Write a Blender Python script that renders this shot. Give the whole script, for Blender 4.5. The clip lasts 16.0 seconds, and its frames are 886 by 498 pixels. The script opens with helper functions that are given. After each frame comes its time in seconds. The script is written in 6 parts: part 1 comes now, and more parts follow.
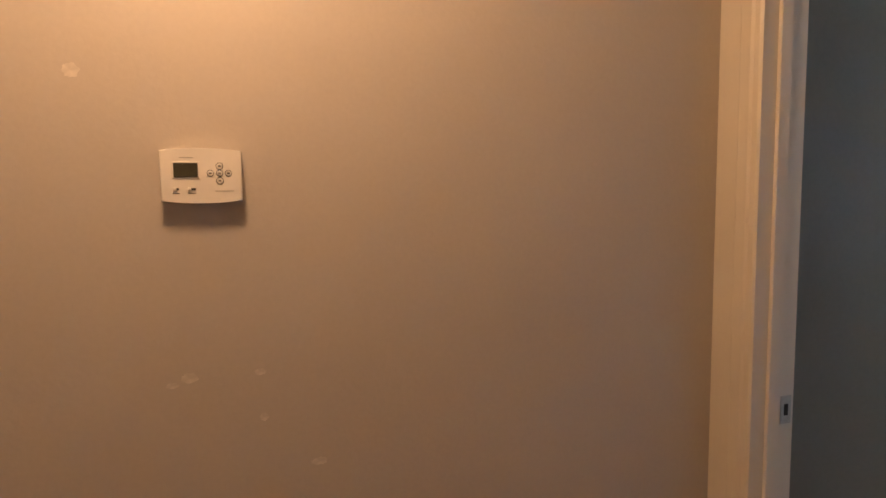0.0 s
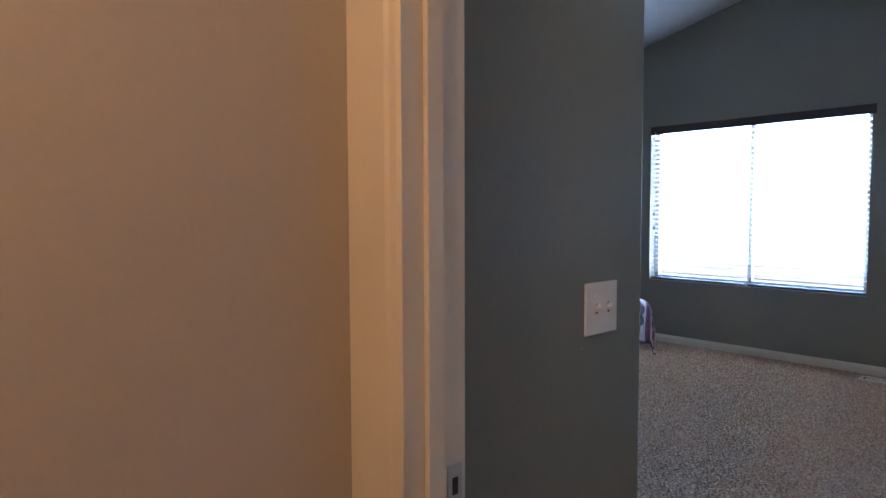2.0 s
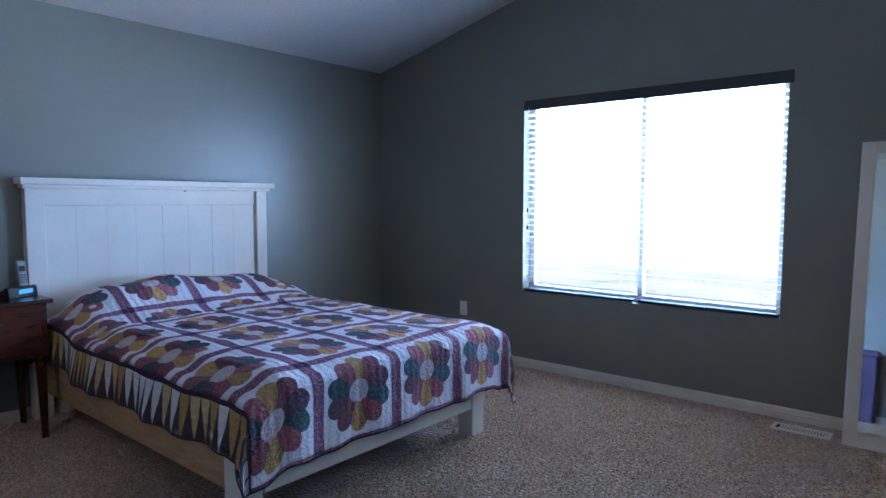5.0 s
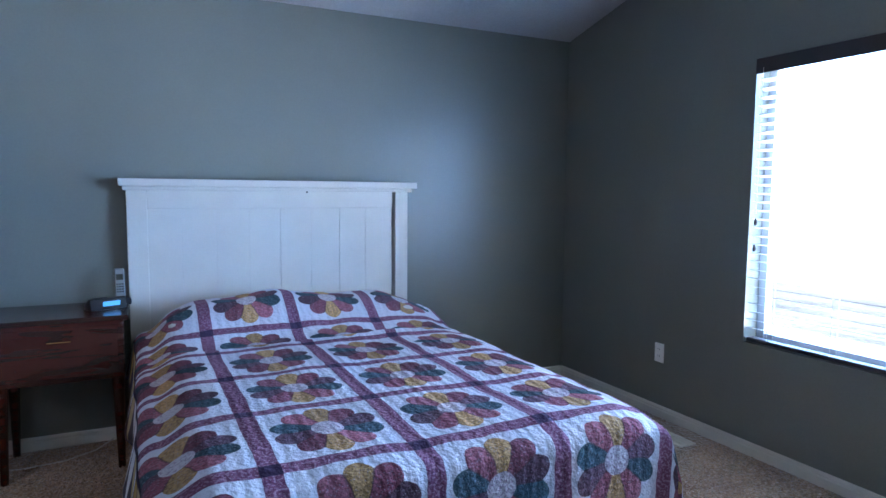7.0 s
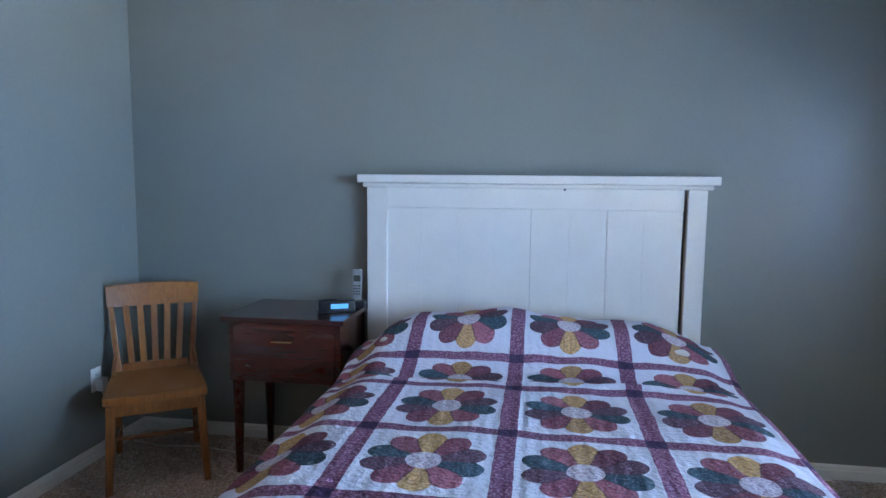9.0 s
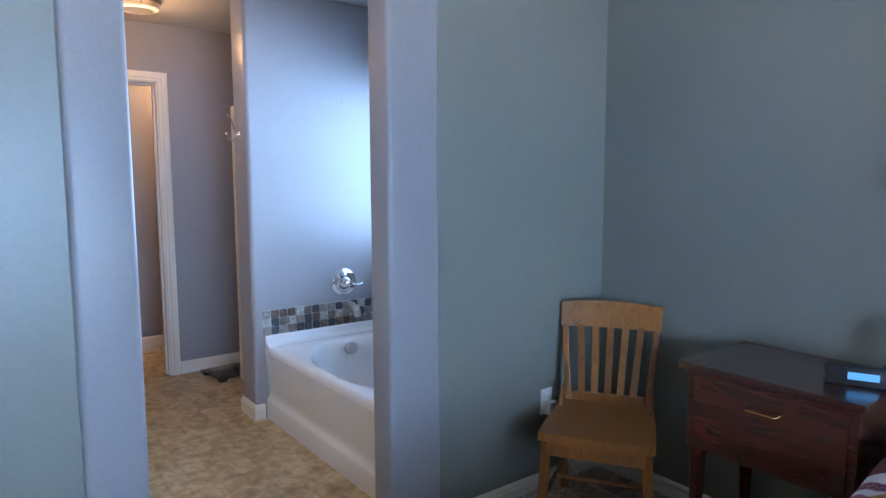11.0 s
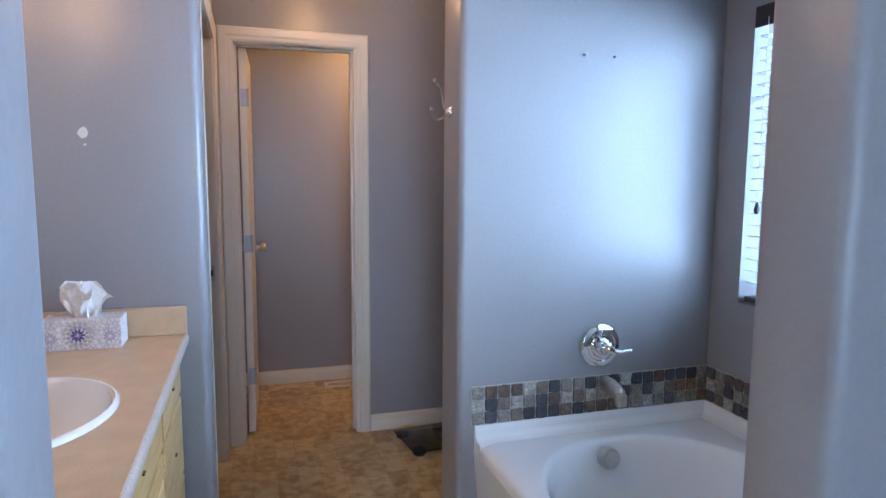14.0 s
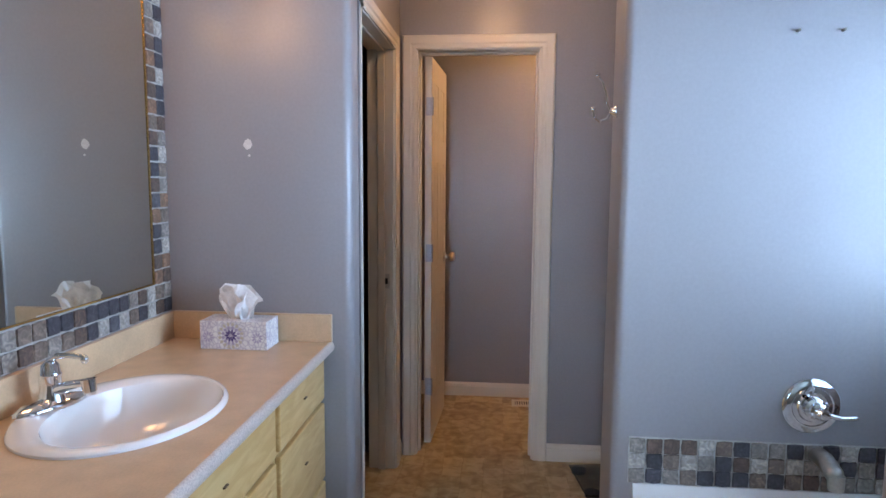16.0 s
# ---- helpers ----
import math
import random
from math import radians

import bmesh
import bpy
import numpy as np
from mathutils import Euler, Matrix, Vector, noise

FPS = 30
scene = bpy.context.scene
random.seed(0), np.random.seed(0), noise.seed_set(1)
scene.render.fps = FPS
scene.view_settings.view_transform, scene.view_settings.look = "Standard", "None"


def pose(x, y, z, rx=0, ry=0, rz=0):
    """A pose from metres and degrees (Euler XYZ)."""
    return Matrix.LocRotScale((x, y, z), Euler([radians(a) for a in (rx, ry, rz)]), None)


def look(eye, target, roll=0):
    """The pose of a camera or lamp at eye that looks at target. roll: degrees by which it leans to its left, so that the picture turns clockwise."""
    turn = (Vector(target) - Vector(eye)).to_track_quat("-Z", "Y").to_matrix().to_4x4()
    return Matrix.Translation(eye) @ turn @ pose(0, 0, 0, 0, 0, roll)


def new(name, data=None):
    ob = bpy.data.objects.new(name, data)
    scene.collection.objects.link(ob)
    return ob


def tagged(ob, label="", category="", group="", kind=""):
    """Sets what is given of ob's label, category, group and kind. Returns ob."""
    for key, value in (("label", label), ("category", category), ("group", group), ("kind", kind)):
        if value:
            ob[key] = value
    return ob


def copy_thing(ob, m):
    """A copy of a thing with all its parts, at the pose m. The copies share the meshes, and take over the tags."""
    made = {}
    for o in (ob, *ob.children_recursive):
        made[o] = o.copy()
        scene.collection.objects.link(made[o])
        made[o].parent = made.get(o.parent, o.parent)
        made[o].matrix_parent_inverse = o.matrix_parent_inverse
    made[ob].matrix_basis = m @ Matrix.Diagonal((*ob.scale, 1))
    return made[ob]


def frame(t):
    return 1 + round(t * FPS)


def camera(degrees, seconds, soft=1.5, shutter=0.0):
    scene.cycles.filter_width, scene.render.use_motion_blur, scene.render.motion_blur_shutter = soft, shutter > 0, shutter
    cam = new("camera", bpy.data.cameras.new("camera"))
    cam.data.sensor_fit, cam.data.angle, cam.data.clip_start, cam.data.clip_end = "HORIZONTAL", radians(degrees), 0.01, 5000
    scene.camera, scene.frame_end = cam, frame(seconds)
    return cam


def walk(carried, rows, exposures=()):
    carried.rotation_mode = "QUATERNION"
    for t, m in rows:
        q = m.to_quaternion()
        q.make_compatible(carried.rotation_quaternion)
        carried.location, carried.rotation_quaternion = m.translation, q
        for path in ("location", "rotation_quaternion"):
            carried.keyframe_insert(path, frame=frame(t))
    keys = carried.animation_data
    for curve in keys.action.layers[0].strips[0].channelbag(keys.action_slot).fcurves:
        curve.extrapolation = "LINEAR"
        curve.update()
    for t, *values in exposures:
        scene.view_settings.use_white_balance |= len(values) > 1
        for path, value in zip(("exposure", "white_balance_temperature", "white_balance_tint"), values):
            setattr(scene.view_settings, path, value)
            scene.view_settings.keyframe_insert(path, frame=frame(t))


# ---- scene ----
cam = camera(69.8, 16.0)
PATH = [
    (0, (0.115, 0.027, 1.322), (0.712, 1.927, 1.142), -0.6),
    (0.5, (0.234, 0.163, 1.317), (0.966, 2.014, 1.127), -0.9),
    (1, (0.333, 0.272, 1.3), (1.211, 2.059, 1.115), -0.7),
    (1.5, (0.473, 0.402, 1.246), (1.628, 2.03, 1.121), 0.3),
    (2, (0.672, 0.492, 1.224), (2.021, 1.963, 1.105), -0.2),
    (2.5, (0.853, 0.588, 1.222), (2.324, 1.937, 1.103), 0.2),
    (3, (1.026, 0.662, 1.229), (2.6, 1.89, 1.108), 0.3),
    (3.5, (1.295, 0.723, 1.258), (2.895, 1.916, 1.13), 0.1),
    (3.7, (1.386, 0.746, 1.258), (2.986, 1.94, 1.129), -0.1),
    (5.8, (2.662, 1.118, 1.278), (4.026, 2.572, 1.113), 0.2),
    (6, (2.796, 1.15, 1.29), (4.096, 2.661, 1.126), 0.1),
    (6.5, (3.096, 1.252, 1.314), (4.209, 2.906, 1.148), 0.3),
    (7, (3.356, 1.387, 1.331), (4.235, 3.175, 1.151), 0.5),
    (7.5, (3.624, 1.537, 1.326), (4.315, 3.404, 1.144), 0.6),
    (8, (3.874, 1.703, 1.325), (4.321, 3.645, 1.148), 0.7),
    (8.5, (4.033, 1.883, 1.338), (4.089, 3.872, 1.135), 0.4),
    (9, (4.164, 2.048, 1.358), (3.865, 4.014, 1.144), 0.5),
    (9.5, (4.27, 2.201, 1.359), (3.591, 4.071, 1.146), 0.6),
    (10, (4.283, 2.382, 1.364), (3.212, 4.055, 1.133), -0.2),
    (10.2, (4.255, 2.472, 1.347), (3.048, 4.051, 1.122), -0.3),
    (12.3, (3.318, 2.975, 1.387), (1.493, 3.757, 1.149), -0.0),
    (12.5, (3.219, 3.005, 1.391), (1.384, 3.761, 1.146), 0.0),
    (13, (2.971, 3.101, 1.369), (1.103, 3.773, 1.131), 0.2),
    (13.5, (2.753, 3.188, 1.381), (0.865, 3.803, 1.141), 0.2),
    (14, (2.624, 3.299, 1.399), (0.723, 3.876, 1.165), 0.4),
    (14.5, (2.576, 3.398, 1.4), (0.642, 3.854, 1.178), 0.4),
    (15, (2.54, 3.471, 1.395), (0.564, 3.696, 1.177), 0.4),
    (15.5, (2.473, 3.564, 1.397), (0.485, 3.593, 1.182), 0.4),
    (16, (2.43, 3.646, 1.405), (0.449, 3.469, 1.191), 0.4),
]
walk(cam, [(t, look(eye, target, roll)) for t, eye, target, roll in PATH],
     exposures=[(0.0, -0.05, 6500, 10), (1.5, 0.05, 6300, 11), (3.0, -0.45, 5800, 15), (3.7, -0.45, 5700, 14), (6.0, 0.0, 5500, 11),
                (8.0, 0.0, 5550, 11), (9.0, 0.0, 5950, 11), (10.0, -0.04, 6250, 12), (12.3, -0.08, 6350, 12), (13.2, -0.2, 6450, 12), (14.0, -0.2, 6900, 11), (16.0, -0.35, 7400, 13)])

# ---------- world, exposure ----------
world = bpy.data.worlds.new("world")
scene.world = world
world.use_nodes = True
wn = world.node_tree
sky = wn.nodes.new("ShaderNodeTexSky")
sky.sky_type = 'NISHITA'
sky.sun_disc = False
sky.sun_elevation = radians(51)
sky.sun_rotation = radians(194)
wn.links.new(sky.outputs[0], wn.nodes["Background"].inputs[0])
wn.nodes["Background"].inputs[1].default_value = 0.1


def area_lamp(name, m, sx, sy, watts, color):
    d = bpy.data.lights.new(name, 'AREA')
    d.shape, d.size, d.size_y, d.energy, d.color = 'RECTANGLE', sx, sy, watts, color
    ob = new(name, d)
    ob.matrix_world = m
    return ob


def bulb(name, x, y, z, watts, color, r=0.05):
    d = bpy.data.lights.new(name, 'POINT')
    d.energy, d.color, d.shadow_soft_size = watts, color, r
    ob = new(name, d)
    ob.location = (x, y, z)
    return ob


DAY = (0.372, 0.605, 1.0)
WARM = (1.0, 0.57, 0.28)
GROUND = (1.0, 0.90, 0.70)
area_lamp("sky_daylight", look((8.2, 2.8, 2.25), (0, 2.8, 2.25)), 10.0, 3.3, 4200, DAY)
area_lamp("sunlit_ground_light", pose(7.72, 3.9, 0.24, 180), 0.85, 5.0, 1250, GROUND)
area_lamp("bath_window_daylight", look((1.20, 5.25, 1.46), (1.20, 0, 1.46)), 1.08, 1.08, 160, DAY)
sun_data = bpy.data.lights.new("sun", 'SUN')
sun_data.energy, sun_data.angle, sun_data.color = 5.0, radians(1.0), (1.0, 0.95, 0.88)
sun = new("sun", sun_data)
sun.matrix_world = look((0, -20, 24), (4.5, -1.4, 0))
bulb("hall_bulb", 0.0, 0.83, 2.17, 37, WARM, 0.09)
bulb("toilet_room_bulb", -1.25, 4.25, 2.24, 30, WARM, 0.07)
bulb("vanity_bulb", 1.15, 2.66, 2.16, 15, WARM, 0.14)
# added warm fill before the toilet-room door, no known lamp there
bulb("bath_fill_bulb", -0.15, 3.62, 2.25, 8, WARM, 0.08)


# ---------- materials ----------
def mat(name, color, rough=0.6, metal=0.0, var=0.12, scale=6.0, bump=0.0, bump_scale=60.0, fine=0.08, fine_scale=90.0, spec=0.5, coat=0.0, bump_deep=0.004):
    """A surface with colour variation at two scales and a fine relief."""
    m = bpy.data.materials.new(name)
    m.use_nodes = True
    nt = m.node_tree
    b = nt.nodes["Principled BSDF"]
    tc = nt.nodes.new("ShaderNodeTexCoord")
    n1 = nt.nodes.new("ShaderNodeTexNoise")
    n1.inputs["Scale"].default_value, n1.inputs["Detail"].default_value = scale, 4
    n2 = nt.nodes.new("ShaderNodeTexNoise")
    n2.inputs["Scale"].default_value, n2.inputs["Detail"].default_value = fine_scale, 3
    for n in (n1, n2):
        nt.links.new(tc.outputs["Object"], n.inputs["Vector"])
    r1 = nt.nodes.new("ShaderNodeMapRange")
    r1.inputs["From Min"].default_value, r1.inputs["From Max"].default_value = 0.3, 0.7
    r1.inputs["To Min"].default_value, r1.inputs["To Max"].default_value = 1 - var, 1 + var
    nt.links.new(n1.outputs[0], r1.inputs["Value"])
    r2 = nt.nodes.new("ShaderNodeMapRange")
    r2.inputs["From Min"].default_value, r2.inputs["From Max"].default_value = 0.3, 0.7
    r2.inputs["To Min"].default_value, r2.inputs["To Max"].default_value = 1 - fine, 1 + fine
    nt.links.new(n2.outputs[0], r2.inputs["Value"])
    mu = nt.nodes.new("ShaderNodeMath")
    mu.operation = 'MULTIPLY'
    nt.links.new(r1.outputs[0], mu.inputs[0])
    nt.links.new(r2.outputs[0], mu.inputs[1])
    vm = nt.nodes.new("ShaderNodeVectorMath")
    vm.operation = 'SCALE'
    vm.inputs[0].default_value = color
    nt.links.new(mu.outputs[0], vm.inputs["Scale"])
    nt.links.new(vm.outputs[0], b.inputs["Base Color"])
    b.inputs["Roughness"].default_value = rough
    b.inputs["Metallic"].default_value = metal
    b.inputs["Specular IOR Level"].default_value = spec
    b.inputs["Coat Weight"].default_value = coat
    if bump:
        n3 = nt.nodes.new("ShaderNodeTexNoise")
        n3.inputs["Scale"].default_value, n3.inputs["Detail"].default_value = bump_scale, 3
        nt.links.new(tc.outputs["Object"], n3.inputs["Vector"])
        bp = nt.nodes.new("ShaderNodeBump")
        bp.inputs["Strength"].default_value, bp.inputs["Distance"].default_value = bump, bump_deep
        nt.links.new(n3.outputs[0], bp.inputs["Height"])
        nt.links.new(bp.outputs[0], b.inputs["Normal"])
    return m


def wood(name, color, dark, stretch=(1, 1, 1), scale=14, rough=0.35, coat=0.3):
    """Grained wood: a distorted wave between two tones."""
    m = bpy.data.materials.new(name)
    m.use_nodes = True
    nt = m.node_tree
    b = nt.nodes["Principled BSDF"]
    tc = nt.nodes.new("ShaderNodeTexCoord")
    mp = nt.nodes.new("ShaderNodeMapping")
    mp.inputs["Scale"].default_value = stretch
    nt.links.new(tc.outputs["Object"], mp.inputs["Vector"])
    n = nt.nodes.new("ShaderNodeTexNoise")
    n.inputs["Scale"].default_value, n.inputs["Detail"].default_value, n.inputs["Distortion"].default_value = scale, 6, 1.2
    nt.links.new(mp.outputs[0], n.inputs["Vector"])
    oi = nt.nodes.new("ShaderNodeObjectInfo")
    ad = nt.nodes.new("ShaderNodeMath")
    ad.operation = 'MULTIPLY_ADD'
    ad.inputs[1].default_value, ad.inputs[2].default_value = 0.25, -0.12
    nt.links.new(oi.outputs["Random"], ad.inputs[0])
    a2 = nt.nodes.new("ShaderNodeMath")
    nt.links.new(n.outputs[0], a2.inputs[0])
    nt.links.new(ad.outputs[0], a2.inputs[1])
    cr = nt.nodes.new("ShaderNodeValToRGB")
    cr.color_ramp.elements[0].position, cr.color_ramp.elements[0].color = 0.32, (*dark, 1)
    cr.color_ramp.elements[1].position, cr.color_ramp.elements[1].color = 0.66, (*color, 1)
    nt.links.new(a2.outputs[0], cr.inputs[0])
    nt.links.new(cr.outputs[0], b.inputs["Base Color"])
    bp = nt.nodes.new("ShaderNodeBump")
    bp.inputs["Strength"].default_value, bp.inputs["Distance"].default_value = 0.15, 0.002
    nt.links.new(n.outputs[0], bp.inputs["Height"])
    nt.links.new(bp.outputs[0], b.inputs["Normal"])
    b.inputs["Roughness"].default_value = rough
    b.inputs["Coat Weight"].default_value = coat
    b.inputs["Coat Roughness"].default_value = 0.25
    return m


M_SAGE = mat("sage_grey_wall_paint", (0.197, 0.200, 0.170), 0.34, var=0.05, scale=1.3, bump=0.11, bump_scale=38, fine=0.03, spec=0.5)
M_BATH = mat("blue_grey_wall_paint", (0.275, 0.262, 0.268), 0.32, var=0.05, scale=1.3, bump=0.14, bump_scale=26, fine=0.03, spec=0.5)
M_PIER = mat("blue_grey_trowelled_paint", (0.275, 0.262, 0.268), 0.36, var=0.05, scale=1.3, bump=0.5, bump_scale=15, bump_deep=0.006, fine=0.03, spec=0.45)
M_TAN = mat("tan_hall_wall_paint", (0.50, 0.46, 0.42), 0.6, var=0.04, scale=1.2, bump=0.15, bump_scale=60, fine=0.02)
M_CEIL = mat("matt_white_ceiling", (0.48, 0.47, 0.465), 0.85, var=0.04, scale=2, bump=0.6, bump_scale=35)
M_TRIM = mat("white_trim_paint", (0.68, 0.63, 0.54), 0.4, var=0.03, scale=5, fine=0.01, bump=0.03, bump_scale=40)
M_HBWHITE = mat("chalky_white_paint", (0.70, 0.655, 0.58), 0.5, var=0.05, scale=4, bump=0.12, bump_scale=25, fine=0.02)
M_PLASTIC = mat("white_plastic", (0.78, 0.76, 0.72), 0.35, var=0.02, fine=0.01)
M_DKPLASTIC = mat("black_plastic", (0.015, 0.015, 0.017), 0.42, var=0.1, spec=0.3)
# near-black: shade of holes, wells and toe kick as colour; also knot and print
M_SLOT = mat("recess_shade_and_dark_marks", (0.02, 0.018, 0.016), 0.7)
M_CHROME = mat("chrome", (0.85, 0.86, 0.88), 0.07, 1.0, var=0.02)
M_NICKEL = mat("satin_nickel", (0.52, 0.49, 0.44), 0.28, 1.0, var=0.05)
M_ACRYLIC = mat("white_tub_acrylic", (0.80, 0.78, 0.76), 0.16, var=0.015, scale=2, coat=0.4, fine=0.004)
M_CERAMIC = mat("white_ceramic", (0.84, 0.82, 0.80), 0.07, var=0.01, coat=0.6, fine=0.0)
M_GROUT = mat("grey_grout", (0.42, 0.40, 0.37), 0.85, var=0.1, scale=40, bump=0.3)
M_LAMINATE = mat("sand_laminate", (0.59, 0.405, 0.250), 0.30, var=0.09, scale=14, fine=0.05, fine_scale=180)
M_OAKCHAIR = wood("honey_oak", (0.29, 0.108, 0.022), (0.185, 0.060, 0.013), (9, 9, 1), 9, 0.3, 0.4)
M_MAPLE = wood("pale_maple", (0.66, 0.44, 0.20), (0.54, 0.32, 0.125), (1.2, 7, 7), 5, 0.38, 0.3)
M_MAHOGANY = wood("dark_mahogany", (0.056, 0.0125, 0.0070), (0.034, 0.0080, 0.0048), (1, 8, 8), 4, 0.22, 0.6)
M_RAIL = wood("raw_pine_rail", (0.50, 0.33, 0.17), (0.38, 0.23, 0.11), (8, 1, 8), 5, 0.6, 0.0)
M_BLIND = mat("white_blind_slat", (0.60, 0.63, 0.65), 0.45, var=0.02)
M_WINFRAME = mat("white_window_frame", (0.36, 0.37, 0.39), 0.45, var=0.04, fine=0.01)
# espresso of valance and cord knobs; also darkens the backlit bottom rails
M_VALANCE = mat("espresso_valance_and_rail_shade", (0.035, 0.028, 0.03), 0.5, var=0.15)
M_PURPLE = mat("purple_fabric", (0.095, 0.066, 0.125), 0.8, var=0.08, bump=0.3, bump_scale=200)
M_GOLD = mat("brass", (0.70, 0.45, 0.16), 0.25, 1.0, var=0.05)
M_TISSUE = mat("white_tissue_paper", (0.86, 0.85, 0.84), 0.9, var=0.02, bump=0.2, bump_scale=120)
M_SHEET = mat("mattress_ticking", (0.62, 0.58, 0.52), 0.85, var=0.05)
M_SPACKLE = mat("white_spackle", (0.66, 0.63, 0.60), 0.85, var=0.05, bump=0.4, bump_scale=120)
M_CLOTH = mat("black_cloth", (0.02, 0.02, 0.025), 0.9, var=0.2, bump=0.3)
M_CLOTH2 = mat("brown_cloth", (0.10, 0.05, 0.03), 0.9, var=0.2, bump=0.3)
M_FROST = mat("frosted_lamp_glass", (0.85, 0.82, 0.75), 0.4, var=0.02)
M_HINGE = mat("grey_steel_hinge", (0.42, 0.45, 0.52), 0.45, 0.5, var=0.05)
M_PULL = mat("worn_dark_pull", (0.10, 0.055, 0.03), 0.5)
M_CORD = mat("white_cord", (0.62, 0.58, 0.52), 0.5)


def glass_mat(name, tint, rough=0.0):
    m = bpy.data.materials.new(name)
    m.use_nodes = True
    b = m.node_tree.nodes["Principled BSDF"]
    b.inputs["Base Color"].default_value = (*tint, 1)
    b.inputs["Roughness"].default_value = rough
    b.inputs["Transmission Weight"].default_value = 1.0
    b.inputs["IOR"].default_value = 1.45
    return m


def mirror_mat(name, tint):
    m = bpy.data.materials.new(name)
    m.use_nodes = True
    b = m.node_tree.nodes["Principled BSDF"]
    b.inputs["Base Color"].default_value = tint
    b.inputs["Metallic"].default_value = 1.0
    b.inputs["Roughness"].default_value = 0.02
    return m


def glow_mat(name, color, strength):
    m = bpy.data.materials.new(name)
    m.use_nodes = True
    b = m.node_tree.nodes["Principled BSDF"]
    b.inputs["Base Color"].default_value = (0.02, 0.02, 0.02, 1)
    b.inputs["Emission Color"].default_value = (*color, 1)
    b.inputs["Emission Strength"].default_value = strength
    return m


M_GLASS = glass_mat("clear_glass", (0.95, 0.98, 0.98))
M_SCALEGLASS = glass_mat("smoky_glass", (0.45, 0.48, 0.48), 0.05)
M_MIRROR = mirror_mat("silvered_mirror", (0.86, 0.89, 0.88, 1))
M_MIRROR_OLD = mirror_mat("dull_silvered_mirror", (0.66, 0.68, 0.63, 1))
M_LCD = glow_mat("lit_blue_display", (0.12, 0.45, 1.0), 1.1)
M_LCDGREY = mat("grey_lcd", (0.055, 0.055, 0.04), 0.2, var=0.1)


def ramp(nt, stops, value, constant=False):
    cr = nt.nodes.new("ShaderNodeValToRGB")
    if constant:
        cr.color_ramp.interpolation = 'CONSTANT'
    els = cr.color_ramp.elements
    while len(els) < len(stops):
        els.new(0.5)
    for e, (p, c) in zip(els, stops):
        e.position, e.color = p, (*c, 1)
    nt.links.new(value, cr.inputs[0])
    return cr.outputs[0]


def carpet_mat():
    m = bpy.data.materials.new("speckled_shag_carpet")
    m.use_nodes = True
    nt = m.node_tree
    b = nt.nodes["Principled BSDF"]
    tc = nt.nodes.new("ShaderNodeTexCoord")
    n1 = nt.nodes.new("ShaderNodeTexNoise")
    n1.inputs["Scale"].default_value, n1.inputs["Detail"].default_value = 62, 6
    n2 = nt.nodes.new("ShaderNodeTexNoise")
    n2.inputs["Scale"].default_value, n2.inputs["Detail"].default_value = 5, 3
    n3 = nt.nodes.new("ShaderNodeTexVoronoi")
    n3.inputs["Scale"].default_value = 55
    for n in (n1, n2, n3):
        nt.links.new(tc.outputs["Object"], n.inputs["Vector"])
    c1 = ramp(nt, [(0.36, (0.24, 0.163, 0.108)), (0.5, (0.33, 0.230, 0.158)), (0.64, (0.43, 0.315, 0.225))], n1.outputs[0])
    c2 = ramp(nt, [(0.35, (0.80, 0.79, 0.78)), (0.65, (1.08, 1.07, 1.06))], n2.outputs[0])
    mx = nt.nodes.new("ShaderNodeMix")
    mx.data_type, mx.blend_type = 'RGBA', 'MULTIPLY'
    mx.inputs[0].default_value = 1
    nt.links.new(c1, mx.inputs[6])
    nt.links.new(c2, mx.inputs[7])
    nt.links.new(mx.outputs[2], b.inputs["Base Color"])
    b.inputs["Roughness"].default_value = 1.0
    b.inputs["Specular IOR Level"].default_value = 0.1
    b.inputs["Sheen Weight"].default_value = 0.5
    ad = nt.nodes.new("ShaderNodeMath")
    nt.links.new(n1.outputs[0], ad.inputs[0])
    nt.links.new(n3.outputs[0], ad.inputs[1])
    bp = nt.nodes.new("ShaderNodeBump")
    bp.inputs["Strength"].default_value, bp.inputs["Distance"].default_value = 1.0, 0.012
    nt.links.new(ad.outputs[0], bp.inputs["Height"])
    nt.links.new(bp.outputs[0], b.inputs["Normal"])
    return m


